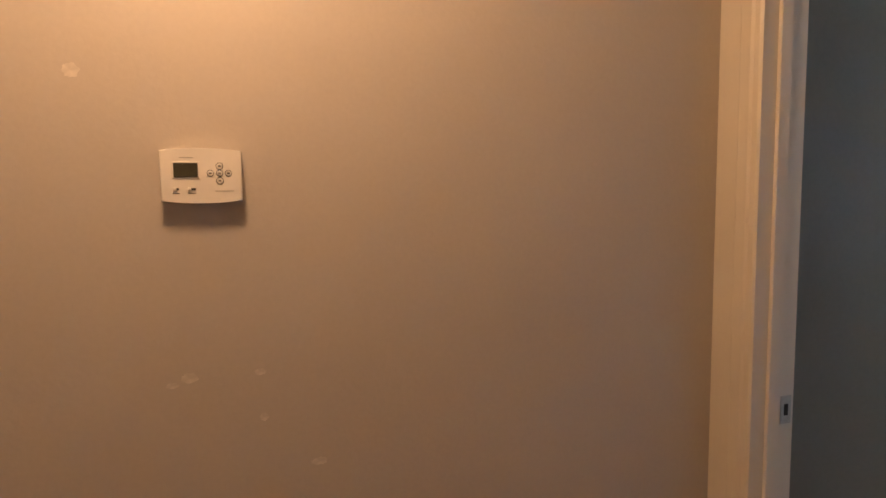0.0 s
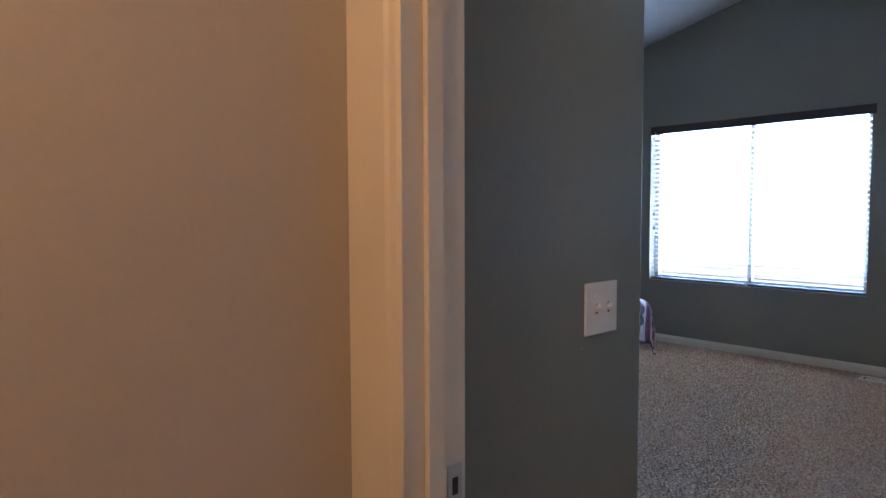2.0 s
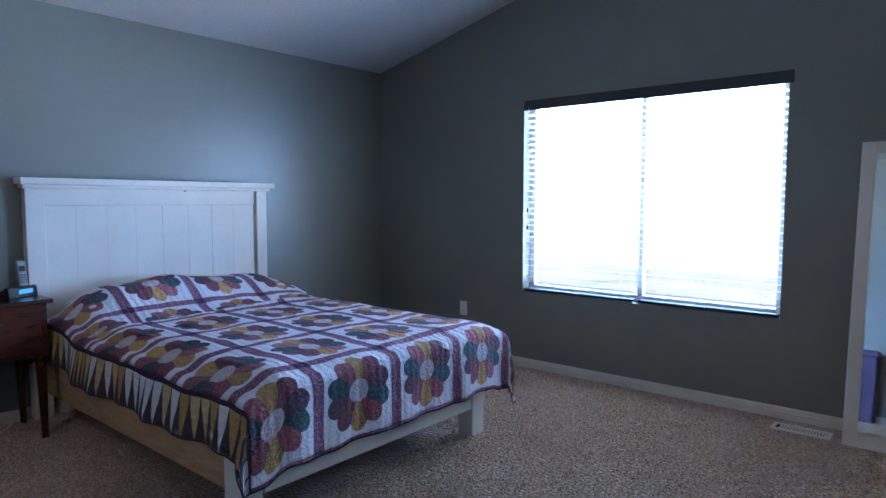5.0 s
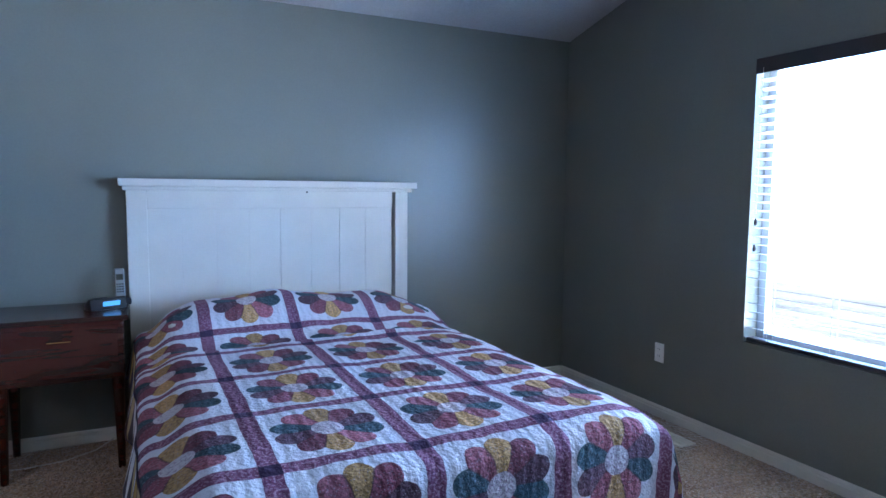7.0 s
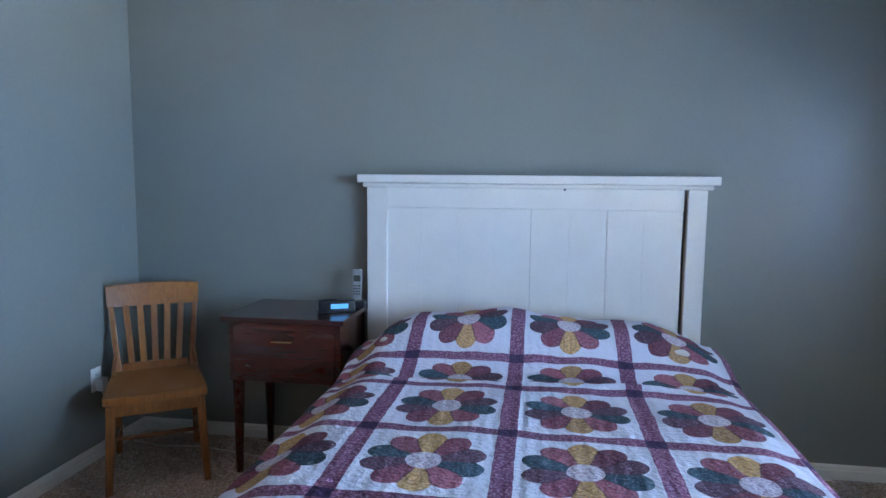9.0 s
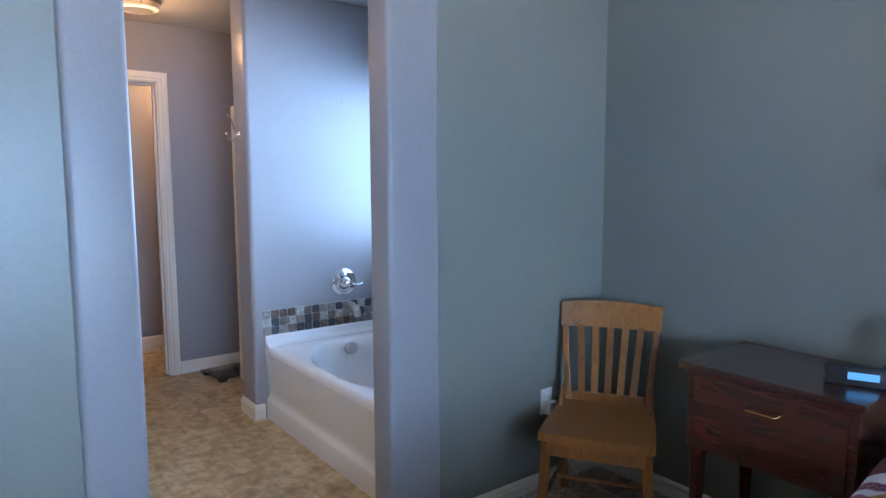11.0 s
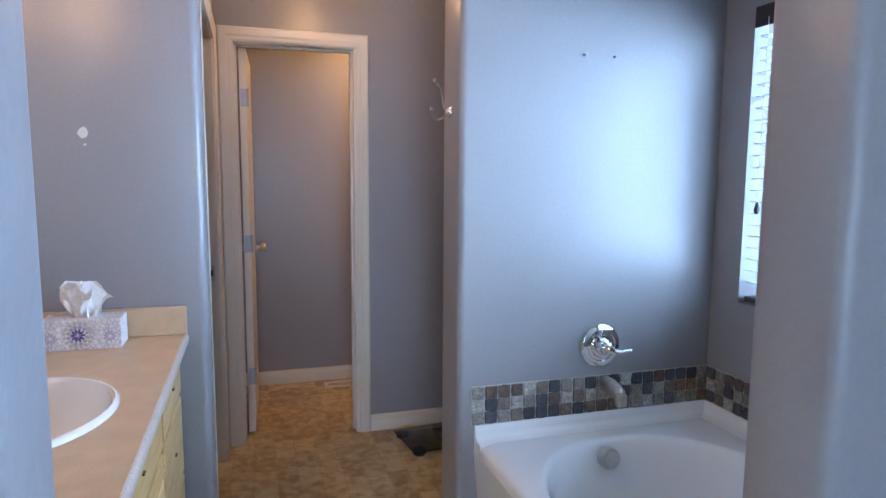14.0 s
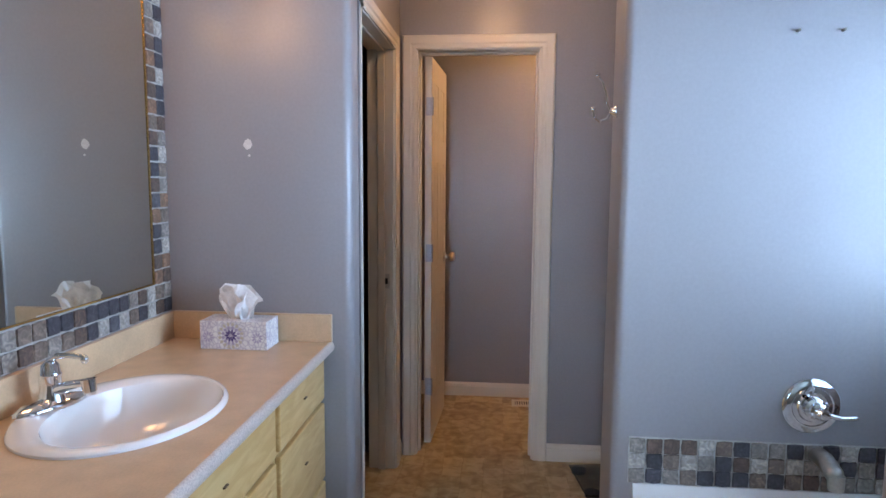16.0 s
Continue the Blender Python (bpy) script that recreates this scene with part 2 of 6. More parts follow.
def vinyl_mat():
    m = bpy.data.materials.new("tan_stone_vinyl")
    m.use_nodes = True
    nt = m.node_tree
    b = nt.nodes["Principled BSDF"]
    tc = nt.nodes.new("ShaderNodeTexCoord")
    br = nt.nodes.new("ShaderNodeTexBrick")
    br.inputs["Scale"].default_value = 1.0
    br.inputs["Brick Width"].default_value, br.inputs["Row Height"].default_value = 0.165, 0.10
    br.inputs["Mortar Size"].default_value, br.inputs["Mortar Smooth"].default_value = 0.003, 0.6
    br.squash, br.squash_frequency = 0.62, 2
    br.offset, br.offset_frequency = 0.37, 2
    br.inputs["Color1"].default_value = (0.0, 0.0, 0.0, 1)
    br.inputs["Color2"].default_value = (1.0, 1.0, 1.0, 1)
    br.inputs["Mortar"].default_value = (0.25, 0.25, 0.25, 1)
    wn_ = nt.nodes.new("ShaderNodeTexNoise")
    wn_.inputs["Scale"].default_value, wn_.inputs["Detail"].default_value = 9, 3
    nt.links.new(tc.outputs["Object"], wn_.inputs["Vector"])
    vs_ = nt.nodes.new("ShaderNodeVectorMath")
    vs_.operation = 'MULTIPLY_ADD'
    vs_.inputs[1].default_value = (0.034, 0.034, 0.0)
    nt.links.new(wn_.outputs["Color"], vs_.inputs[0])
    nt.links.new(tc.outputs["Object"], vs_.inputs[2])
    nt.links.new(vs_.outputs[0], br.inputs["Vector"])
    n = nt.nodes.new("ShaderNodeTexNoise")
    n.inputs["Scale"].default_value, n.inputs["Detail"].default_value, n.inputs["Distortion"].default_value = 19, 7, 0.5
    nt.links.new(tc.outputs["Object"], n.inputs["Vector"])
    ma = nt.nodes.new("ShaderNodeMath")
    ma.operation = 'MULTIPLY_ADD'
    ma.inputs[1].default_value = 0.26
    nt.links.new(br.outputs[0], ma.inputs[0])
    nt.links.new(n.outputs[0], ma.inputs[2])
    c = ramp(nt, [(0.34, (0.26, 0.172, 0.080)), (0.56, (0.41, 0.295, 0.150)), (0.80, (0.58, 0.46, 0.27))], ma.outputs[0])
    nt.links.new(c, b.inputs["Base Color"])
    b.inputs["Roughness"].default_value = 0.38
    bp = nt.nodes.new("ShaderNodeBump")
    bp.inputs["Strength"].default_value, bp.inputs["Distance"].default_value = 0.15, 0.002
    nt.links.new(n.outputs[0], bp.inputs["Height"])
    nt.links.new(bp.outputs[0], b.inputs["Normal"])
    return m


def slate_mat():
    """Tumbled stone; each piece takes its own tone."""
    m = bpy.data.materials.new("tumbled_slate")
    m.use_nodes = True
    nt = m.node_tree
    b = nt.nodes["Principled BSDF"]
    oi = nt.nodes.new("ShaderNodeObjectInfo")
    tc = nt.nodes.new("ShaderNodeTexCoord")
    n = nt.nodes.new("ShaderNodeTexNoise")
    n.inputs["Scale"].default_value, n.inputs["Detail"].default_value, n.inputs["Distortion"].default_value = 45, 5, 1.5
    va = nt.nodes.new("ShaderNodeVectorMath")
    nt.links.new(tc.outputs["Object"], va.inputs[0])
    nt.links.new(oi.outputs["Location"], va.inputs[1])
    nt.links.new(va.outputs[0], n.inputs["Vector"])
    c1 = ramp(nt, [(0.0, (0.045, 0.045, 0.055)), (0.2, (0.10, 0.065, 0.05)), (0.38, (0.16, 0.12, 0.095)), (0.55, (0.23, 0.205, 0.18)), (0.72, (0.36, 0.335, 0.30)), (0.86, (0.075, 0.075, 0.09)), (0.93, (0.21, 0.115, 0.07))], oi.outputs["Random"], True)
    c2 = ramp(nt, [(0.3, (0.6, 0.58, 0.56)), (0.52, (1.0, 1.0, 1.0)), (0.72, (1.75, 1.7, 1.6))], n.outputs[0])
    mx = nt.nodes.new("ShaderNodeMix")
    mx.data_type, mx.blend_type = 'RGBA', 'MULTIPLY'
    mx.inputs[0].default_value = 1
    nt.links.new(c1, mx.inputs[6])
    nt.links.new(c2, mx.inputs[7])
    nt.links.new(mx.outputs[2], b.inputs["Base Color"])
    b.inputs["Roughness"].default_value = 0.42
    bp = nt.nodes.new("ShaderNodeBump")
    bp.inputs["Strength"].default_value, bp.inputs["Distance"].default_value = 0.35, 0.003
    nt.links.new(n.outputs[0], bp.inputs["Height"])
    nt.links.new(bp.outputs[0], b.inputs["Normal"])
    return m


def quilt_mat():
    """Patchwork on the cloth's own UV, in blocks: ten-petal rosettes, sashes, dark corner squares, and a border of points."""
    m = bpy.data.materials.new("patchwork_quilt")
    m.use_nodes = True
    nt = m.node_tree
    b = nt.nodes["Principled BSDF"]

    def math_(op, a, c=None, d=None):
        n = nt.nodes.new("ShaderNodeMath")
        n.operation = op
        for i, v in enumerate((a, c, d)):
            if v is None:
                continue
            if isinstance(v, (int, float)):
                n.inputs[i].default_value = v
            else:
                nt.links.new(v, n.inputs[i])
        return n.outputs[0]

    def mix(f, a, c):
        n = nt.nodes.new("ShaderNodeMix")
        n.data_type = 'RGBA'
        nt.links.new(f, n.inputs[0])
        for i, v in ((6, a), (7, c)):
            if isinstance(v, tuple):
                n.inputs[i].default_value = (*v, 1)
            else:
                nt.links.new(v, n.inputs[i])
        return n.outputs[2]

    uv = nt.nodes.new("ShaderNodeUVMap")
    uv.uv_map = "cloth"
    sx = nt.nodes.new("ShaderNodeSeparateXYZ")
    nt.links.new(uv.outputs[0], sx.inputs[0])
    nz = nt.nodes.new("ShaderNodeTexNoise")
    nz.inputs["Scale"].default_value = 9
    nt.links.new(uv.outputs[0], nz.inputs["Vector"])
    wob = math_('MULTIPLY_ADD', nz.outputs[0], 0.022, -0.011)
    U, V = math_('ADD', sx.outputs[0], wob), math_('ADD', sx.outputs[1], wob)
    fu, fv = math_('FRACT', U), math_('FRACT', V)
    cu, cv = math_('SUBTRACT', fu, 0.5), math_('SUBTRACT', fv, 0.5)
    rad = math_('SQRT', math_('ADD', math_('MULTIPLY', cu, cu), math_('MULTIPLY', cv, cv)))
    ang = math_('FRACT', math_('ADD', math_('DIVIDE', math_('ARCTAN2', cu, cv), 2 * math.pi), 1.05))
    ten = math_('MULTIPLY', ang, 10)
    petal = math_('FLOOR', ten)
    within = math_('ABSOLUTE', math_('SUBTRACT', math_('FRACT', ten), 0.5))
    edge = math_('SUBTRACT', 0.405, math_('MULTIPLY', math_('MULTIPLY', within, within), 0.30))
    inpet = math_('LESS_THAN', rad, edge)
    hub = math_('LESS_THAN', rad, 0.115)
    five = math_('DIVIDE', math_('MODULO', math_('ADD', petal, 0.1), 5), 5)
    pc = ramp(nt, [(0.0, (0.42, 0.25, 0.095)), (0.2, (0.165, 0.045, 0.068)), (0.4, (0.085, 0.040, 0.062)), (0.6, (0.028, 0.062, 0.080)), (0.8, (0.28, 0.090, 0.120))], five, True)
    spot = nt.nodes.new("ShaderNodeTexVoronoi")
    spot.inputs["Scale"].default_value = 46
    nt.links.new(uv.outputs[0], spot.inputs["Vector"])
    spots = math_('LESS_THAN', spot.outputs["Distance"], 0.26)
    prn = nt.nodes.new("ShaderNodeTexNoise")
    prn.inputs["Scale"].default_value, prn.inputs["Detail"].default_value = 46, 5
    nt.links.new(uv.outputs[0], prn.inputs["Vector"])
    cell = nt.nodes.new("ShaderNodeTexWhiteNoise")
    cell.noise_dimensions = '3D'
    cb = nt.nodes.new("ShaderNodeCombineXYZ")
    nt.links.new(math_('FLOOR', U), cb.inputs[0])
    nt.links.new(math_('FLOOR', V), cb.inputs[1])
    nt.links.new(petal, cb.inputs[2])
    nt.links.new(cb.outputs[0], cell.inputs["Vector"])
    tone = math_('MULTIPLY_ADD', cell.outputs["Value"], 0.5, 0.75)
    pr = math_('MULTIPLY_ADD', prn.outputs[0], 2.8, -0.36)
    sc = nt.nodes.new("ShaderNodeVectorMath")
    sc.operation = 'SCALE'
    nt.links.new(pc, sc.inputs[0])
    nt.links.new(math_('MULTIPLY', tone, pr), sc.inputs["Scale"])
    petc = mix(math_('MULTIPLY_ADD', spots, 0.34, 0.05), sc.outputs[0], (0.38, 0.35, 0.42))
    base = (0.65, 0.65, 0.72)
    hubc = mix(math_('GREATER_THAN', prn.outputs[0], 0.55), (0.56, 0.51, 0.56), (0.36, 0.29, 0.36))
    # dark seams between the petals
    seam = math_('MULTIPLY', math_('GREATER_THAN', within, 0.460), 0.65)
    petc = mix(seam, petc, (0.07, 0.04, 0.05))
    col = mix(inpet, base, petc)
    col = mix(hub, col, hubc)
    h = 0.068
    su = math_('GREATER_THAN', math_('ABSOLUTE', cu), 0.5 - h)
    sv = math_('GREATER_THAN', math_('ABSOLUTE', cv), 0.5 - h * 0.85)
    sash = mix(math_('GREATER_THAN', prn.outputs[0], 0.53), (0.165, 0.062, 0.115), (0.31, 0.18, 0.25))
    col = mix(math_('MAXIMUM', su, sv), col, sash)
    col = mix(math_('MULTIPLY', su, sv), col, (0.05, 0.03, 0.07))
    # border of points past the outer sash, by the sheet's third coordinate of depth past the edge
    at = nt.nodes.new("ShaderNodeAttribute")
    at.attribute_name = "border"
    bd = at.outputs["Fac"]
    along = math_('FRACT', math_('MULTIPLY', V, 6.0))
    tri = math_('ABSOLUTE', math_('SUBTRACT', along, 0.5))
    leafw = math_('MULTIPLY', math_('SUBTRACT', 1.0, math_('POWER', bd, 1.5)), 0.47)
    leaf = math_('LESS_THAN', tri, leafw)
    lc = nt.nodes.new("ShaderNodeTexWhiteNoise")
    lc.noise_dimensions = '1D'
    nt.links.new(math_('FLOOR', math_('MULTIPLY', V, 6.0)), lc.inputs["W"])
    leafc = ramp(nt, [(0.0, (0.42, 0.27, 0.09)), (0.30, (0.66, 0.64, 0.66)), (0.74, (0.50, 0.38, 0.20))], lc.outputs["Value"], True)
    bcol = mix(leaf, (0.07, 0.055, 0.07), leafc)
    bcol = mix(math_('LESS_THAN', bd, 0.07), bcol, (0.035, 0.025, 0.045))
    col = mix(math_('GREATER_THAN', bd, 0.001), col, bcol)
    hem = nt.nodes.new("ShaderNodeAttribute")
    hem.attribute_name = "hem"
    col = mix(math_('GREATER_THAN', hem.outputs["Fac"], 0.5), col, (0.04, 0.03, 0.07))
    nt.links.new(col, b.inputs["Base Color"])
    b.inputs["Roughness"].default_value = 0.9
    b.inputs["Specular IOR Level"].default_value = 0.15
    # quilting stitches: puffs along the cloth, softer ripple between
    w1 = nt.nodes.new("ShaderNodeTexWave")
    w1.inputs["Scale"].default_value, w1.inputs["Distortion"].default_value = 3.2, 2.5
    nt.links.new(uv.outputs[0], w1.inputs["Vector"])
    n4 = nt.nodes.new("ShaderNodeTexNoise")
    n4.inputs["Scale"].default_value, n4.inputs["Detail"].default_value = 26, 3
    nt.links.new(uv.outputs[0], n4.inputs["Vector"])
    hh = math_('ADD', math_('MULTIPLY', w1.outputs[1], 0.25), n4.outputs[0])
    bp = nt.nodes.new("ShaderNodeBump")
    bp.inputs["Strength"].default_value, bp.inputs["Distance"].default_value = 0.65, 0.014
    nt.links.new(hh, bp.inputs["Height"])
    nt.links.new(bp.outputs[0], b.inputs["Normal"])
    return m


M_CARPET = carpet_mat()
M_VINYL = vinyl_mat()
M_SLATE = slate_mat()
M_QUILT = quilt_mat()


# ---------- mesh helpers ----------
def box(bm, x0, x1, y0, y1, z0, z1, bev=0.0, seg=2):
    r = bmesh.ops.create_cube(bm, size=1.0, matrix=Matrix.LocRotScale(((x0 + x1) / 2, (y0 + y1) / 2, (z0 + z1) / 2), None, (x1 - x0, y1 - y0, z1 - z0)))
    if bev:
        es = list({e for v in r["verts"] for e in v.link_edges})
        bmesh.ops.bevel(bm, geom=es, offset=bev, segments=seg, profile=0.5, affect='EDGES')
    return r["verts"]


def boxes(*specs, bev=0.0, seg=2):
    bm = bmesh.new()
    for s in specs:
        box(bm, *s, bev=bev, seg=seg)
    return bm


def tube(bm, a, c, r0, r1=None, n=16):
    r1 = r0 if r1 is None else r1
    a, c = Vector(a), Vector(c)
    q = (c - a).to_track_quat('Z', 'Y').to_matrix().to_4x4()
    bmesh.ops.create_cone(bm, cap_ends=True, segments=n, radius1=r0, radius2=r1, depth=(c - a).length, matrix=Matrix.Translation((a + c) / 2) @ q)


def pipe(bm, pts, r, n=10):
    """A round rod that follows a line of points, with ball joints."""
    for a, c in zip(pts, pts[1:]):
        tube(bm, a, c, r, r, n)
    for p in pts:
        bmesh.ops.create_uvsphere(bm, u_segments=n, v_segments=max(5, n // 2), radius=r, matrix=Matrix.Translation(p))


def lathe(bm, prof, m=Matrix.Identity(4), n=28):
    """A turned body from (radius, height) steps about the local z axis."""
    rings = []
    for r, z in prof:
        if r < 1e-5:
            rings.append([bm.verts.new(m @ Vector((0, 0, z)))])
        else:
            rings.append([bm.verts.new(m @ Vector((r * math.cos(2 * math.pi * i / n), r * math.sin(2 * math.pi * i / n), z))) for i in range(n)])
    for a, c in zip(rings, rings[1:]):
        for i in range(n):
            j = (i + 1) % n
            if len(a) == 1 and len(c) == 1:
                continue
            if len(a) == 1:
                bm.faces.new((a[0], c[i], c[j]))
            elif len(c) == 1:
                bm.faces.new((a[i], a[j], c[0]))
            else:
                bm.faces.new((a[i], a[j], c[j], c[i]))


def mesh_of(name, bm, material, smooth=False):
    bmesh.ops.recalc_face_normals(bm, faces=bm.faces)
    me = bpy.data.meshes.new(name)
    bm.to_mesh(me)
    bm.free()
    me.materials.append(material)
    if smooth:
        for p in me.polygons:
            p.use_smooth = True
    return me


def part(name, bm, material, parent=None, label="", smooth=False):
    ob = new(name, mesh_of(name, bm, material, smooth))
    if parent:
        ob.parent = parent
    if smooth:
        md = ob.data
        md.set_sharp_from_angle(angle=radians(38))
    return tagged(ob, label)


def thing(name, label, category, x=0, y=0, z=0, rz=0, group=""):
    ob = new(name)
    ob.matrix_world = pose(x, y, z, 0, 0, rz)
    ob.empty_display_size = 0.05
    return tagged(ob, label, category, group)


def structure(name, bm, material, label, category, smooth=False):
    return tagged(part(name, bm, material, None, "", smooth), label, category, "", "structure")


# ---------- the large structure ----------
XW, XE, YN, YS = 2.062, 6.165, 5.11, 0.30      # bedroom: west, east, north and south faces
RY, RZ, EZ = 2.72, 2.985, 2.385               # ridge line and eaves of the vaulted ceiling
WY0, WY1, WZ0, WZ1 = 1.825, 3.59, 0.575, 2.00  # bedroom window opening
BF = 0.002                                    # bathroom floor level
BC = 2.42                                     # flat ceilings
PY0, PY1, PX = 3.114, 3.923, 2.092            # way into the bath: its two sides and the face of its piers

structure("floor_bedroom", boxes((1.30, 2.03, 0.1, 1.36, -0.12, 0.0), (2.03, 6.4, 0.1, 5.2, -0.12, 0.0)), M_CARPET, "grey-beige speckled shag carpet in the bedroom", "carpet")
structure("floor_hall", boxes((-1.5, 1.30, -0.9, 1.40, -0.12, 0.0)), M_CARPET, "grey-beige speckled shag carpet in the hall", "carpet")
structure("floor_bath", boxes((-1.75, 2.03, 2.45, 5.2, -0.14, BF)), M_VINYL, "tan stone-patterned vinyl bathroom floor", "floor")
structure("floor_closet", boxes((-0.8, 0.25, 1.45, 2.45, -0.14, BF)), M_CARPET, "carpet of the closet", "carpet")
structure("threshold", boxes((2.03, 2.085, PY0 + 0.016, PY1 - 0.016, -0.03, 0.014), bev=0.004), M_NICKEL, "thin metal strip between carpet and vinyl", "threshold")


def gable(x0, x1, name):
    """The wall under the two slopes of the ceiling, with the window opening cut through it."""
    bm = bmesh.new()
    for b in ((x0, x1, YS - 0.1, WY0, 0, 2.2), (x0, x1, WY1, YN + 0.1, 0, 2.2), (x0, x1, WY0, WY1, 0, WZ0), (x0, x1, WY0, WY1, WZ1, 2.2)):
        box(bm, *b)
    prof = [(YS - 0.1, 2.2), (YN + 0.1, 2.2), (YN + 0.1, EZ - 0.02), (RY, RZ + 0.02), (YS - 0.1, EZ - 0.02)]
    a = [bm.verts.new((x0, y, z)) for y, z in prof]
    c = [bm.verts.new((x1, y, z)) for y, z in prof]
    bm.faces.new(a)
    bm.faces.new(c[::-1])
    for i in range(5):
        j = (i + 1) % 5
        bm.faces.new((a[i], c[i], c[j], a[j]))
    return structure(name, bm, M_SAGE, "sage-grey painted gable wall with a wide window opening", "wall")


gable(XE, XE + 0.16, "wall_east")
structure("wall_north", boxes((XW - 0.15, XE + 0.16, YN, YN + 0.12, -0.02, 2.5)), M_SAGE, "sage-grey painted wall behind the headboard", "wall")
structure("wall_south", boxes((1.24, XE + 0.16, YS - 0.12, YS, -0.02, 2.5)), M_SAGE, "sage-grey painted wall of the bedroom", "wall")


def vault():
    bm = bmesh.new()
    t = 0.08
    sl = (RZ - EZ) / (YN - RY)
    prof = [(YS - 0.12, RZ - (RY - YS + 0.12) * sl), (RY, RZ), (YN + 0.12, RZ - (YN + 0.12 - RY) * sl)]
    x0, x1 = 1.24, XE + 0.16
    lo = [[bm.verts.new((x, y, z)) for y, z in prof] for x in (x0, x1)]
    hi = [[bm.verts.new((x, y, z + t)) for y, z in prof] for x in (x0, x1)]
    for i in range(2):
        bm.faces.new((lo[0][i], lo[0][i + 1], lo[1][i + 1], lo[1][i]))
        bm.faces.new((hi[0][i], hi[0][i + 1], hi[1][i + 1], hi[1][i]))
        for k in range(2):
            bm.faces.new((lo[k][i], lo[k][i + 1], hi[k][i + 1], hi[k][i]))
    for i in (0, 2):
        bm.faces.new((lo[0][i], lo[1][i], hi[1][i], hi[0][i]))
    return bm


structure("ceiling_bedroom", vault(), M_CEIL, "white textured vaulted bedroom ceiling", "ceiling")
structure("wall_nook_header", boxes((1.92, XW, YS, 1.2949, BC, 3.0)), M_SAGE, "sage-grey painted header over the entry nook", "wall")
structure("ceiling_nook", boxes((1.38, 1.92, YS, 1.2949, BC, BC + 0.1)), M_CEIL, "white flat ceiling of the entry nook", "ceiling")
structure("ceiling_bath", boxes((-1.75, 1.92, 2.40, 5.2, BC, BC + 0.1)), M_CEIL, "white flat bathroom ceiling", "ceiling")
structure("ceiling_hall", boxes((-1.5, 1.26, -0.9, 1.357, BC, BC + 0.1)), M_CEIL, "white flat hall ceiling", "ceiling")
structure("ceiling_closet", boxes((-0.75, 0.2, 1.445, 2.40, BC, BC + 0.1)), M_CEIL, "white closet ceiling", "ceiling")

structure("ground", boxes((XE + 0.17, 60.0, -50.0, 50.0, -0.5, -0.35)), mat("pale_gravel_ground", (0.70, 0.69, 0.66), 0.95, var=0.2, scale=0.8, fine=0.2, fine_scale=12), "pale sunlit ground outside the bedroom window", "ground")

# west wall of the bedroom: the short switch wall, the long stretch, the way into the bath between two piers
PB0, PB1 = 2.954, 4.145
bm = bmesh.new()
box(bm, 1.92, XW, PB1 - 0.03, YN, -0.03, 3.0)
box(bm, 1.92, 1.96, PY1 + 0.045, PB1 - 0.03, -0.03, 2.10)
box(bm, 1.92, 1.96, PB0 + 0.03, PY0 - 0.045, -0.03, 2.10)
structure("wall_west", bm, M_SAGE, "sage-grey painted wall with a way through to the bathroom", "wall")
for nm, bx in (("pier_1", (1.955, PX, PB0, PY0, -0.03, 2.03)), ("pier_2", (1.955, PX, PY1, PB1, -0.03, 2.03)), ("header_1", (1.915, PX, PB0, PB1, 2.003, 3.0))):
    structure(nm, boxes(bx, bev=0.018, seg=5), M_PIER, "blue-grey painted bathroom opening with rounded corners", "wall", True)


def entry_wall(r=0.010):
    """The switch wall and the west wall up to the bath, turning a rounded corner."""
    plan = [(1.37, 1.295)]
    for q in range(9):
        a = -math.pi / 2 + math.pi / 2 * q / 8
        plan.append((XW - r + r * math.cos(a), 1.295 + r + r * math.sin(a)))
    plan += [(XW, PB0 + 0.03), (1.92, PB0 + 0.03), (1.92, 1.40), (1.37, 1.40)]
    bm = bmesh.new()
    lo = [bm.verts.new((x, y, -0.03)) for x, y in plan]
    hi = [bm.verts.new((x, y, 3.0)) for x, y in plan]
    for a in range(len(plan)):
        b = (a + 1) % len(plan)
        bm.faces.new((lo[a], lo[b], hi[b], hi[a]))
    bm.faces.new(lo[::-1])
    bm.faces.new(hi)
    return bm


structure("wall_switch", entry_wall(), M_SAGE, "sage-grey painted entry wall turning a rounded corner", "wall", True)

# door wall between hall and bedroom
DX0, DX1, DY0, DY1, DH = 1.26, 1.375, 0.42, 1.214, 2.03
bm = bmesh.new()
box(bm, DX0, DX1, -0.9, DY0, -0.02, 3.0)
box(bm, DX0, DX1, DY1, 1.40, -0.02, 3.0)
box(bm, DX0, DX1, DY0, DY1, DH, 3.0)
structure("wall_door", bm, M_TAN, "painted wall around the bedroom doorway", "wall")
structure("wall_hall_north", boxes((-1.5, DX0, 1.357, 1.445, -0.02, BC)), M_TAN, "tan painted hall wall with the thermostat", "wall")
structure("wall_hall_south", boxes((-1.5, DX0, -0.9, -0.8, -0.02, BC)), M_TAN, "tan painted hall wall", "wall")
structure("wall_hall_west", boxes((-1.5, -1.4, -0.8, 1.357, -0.02, BC)), M_TAN, "tan painted hall end wall", "wall")

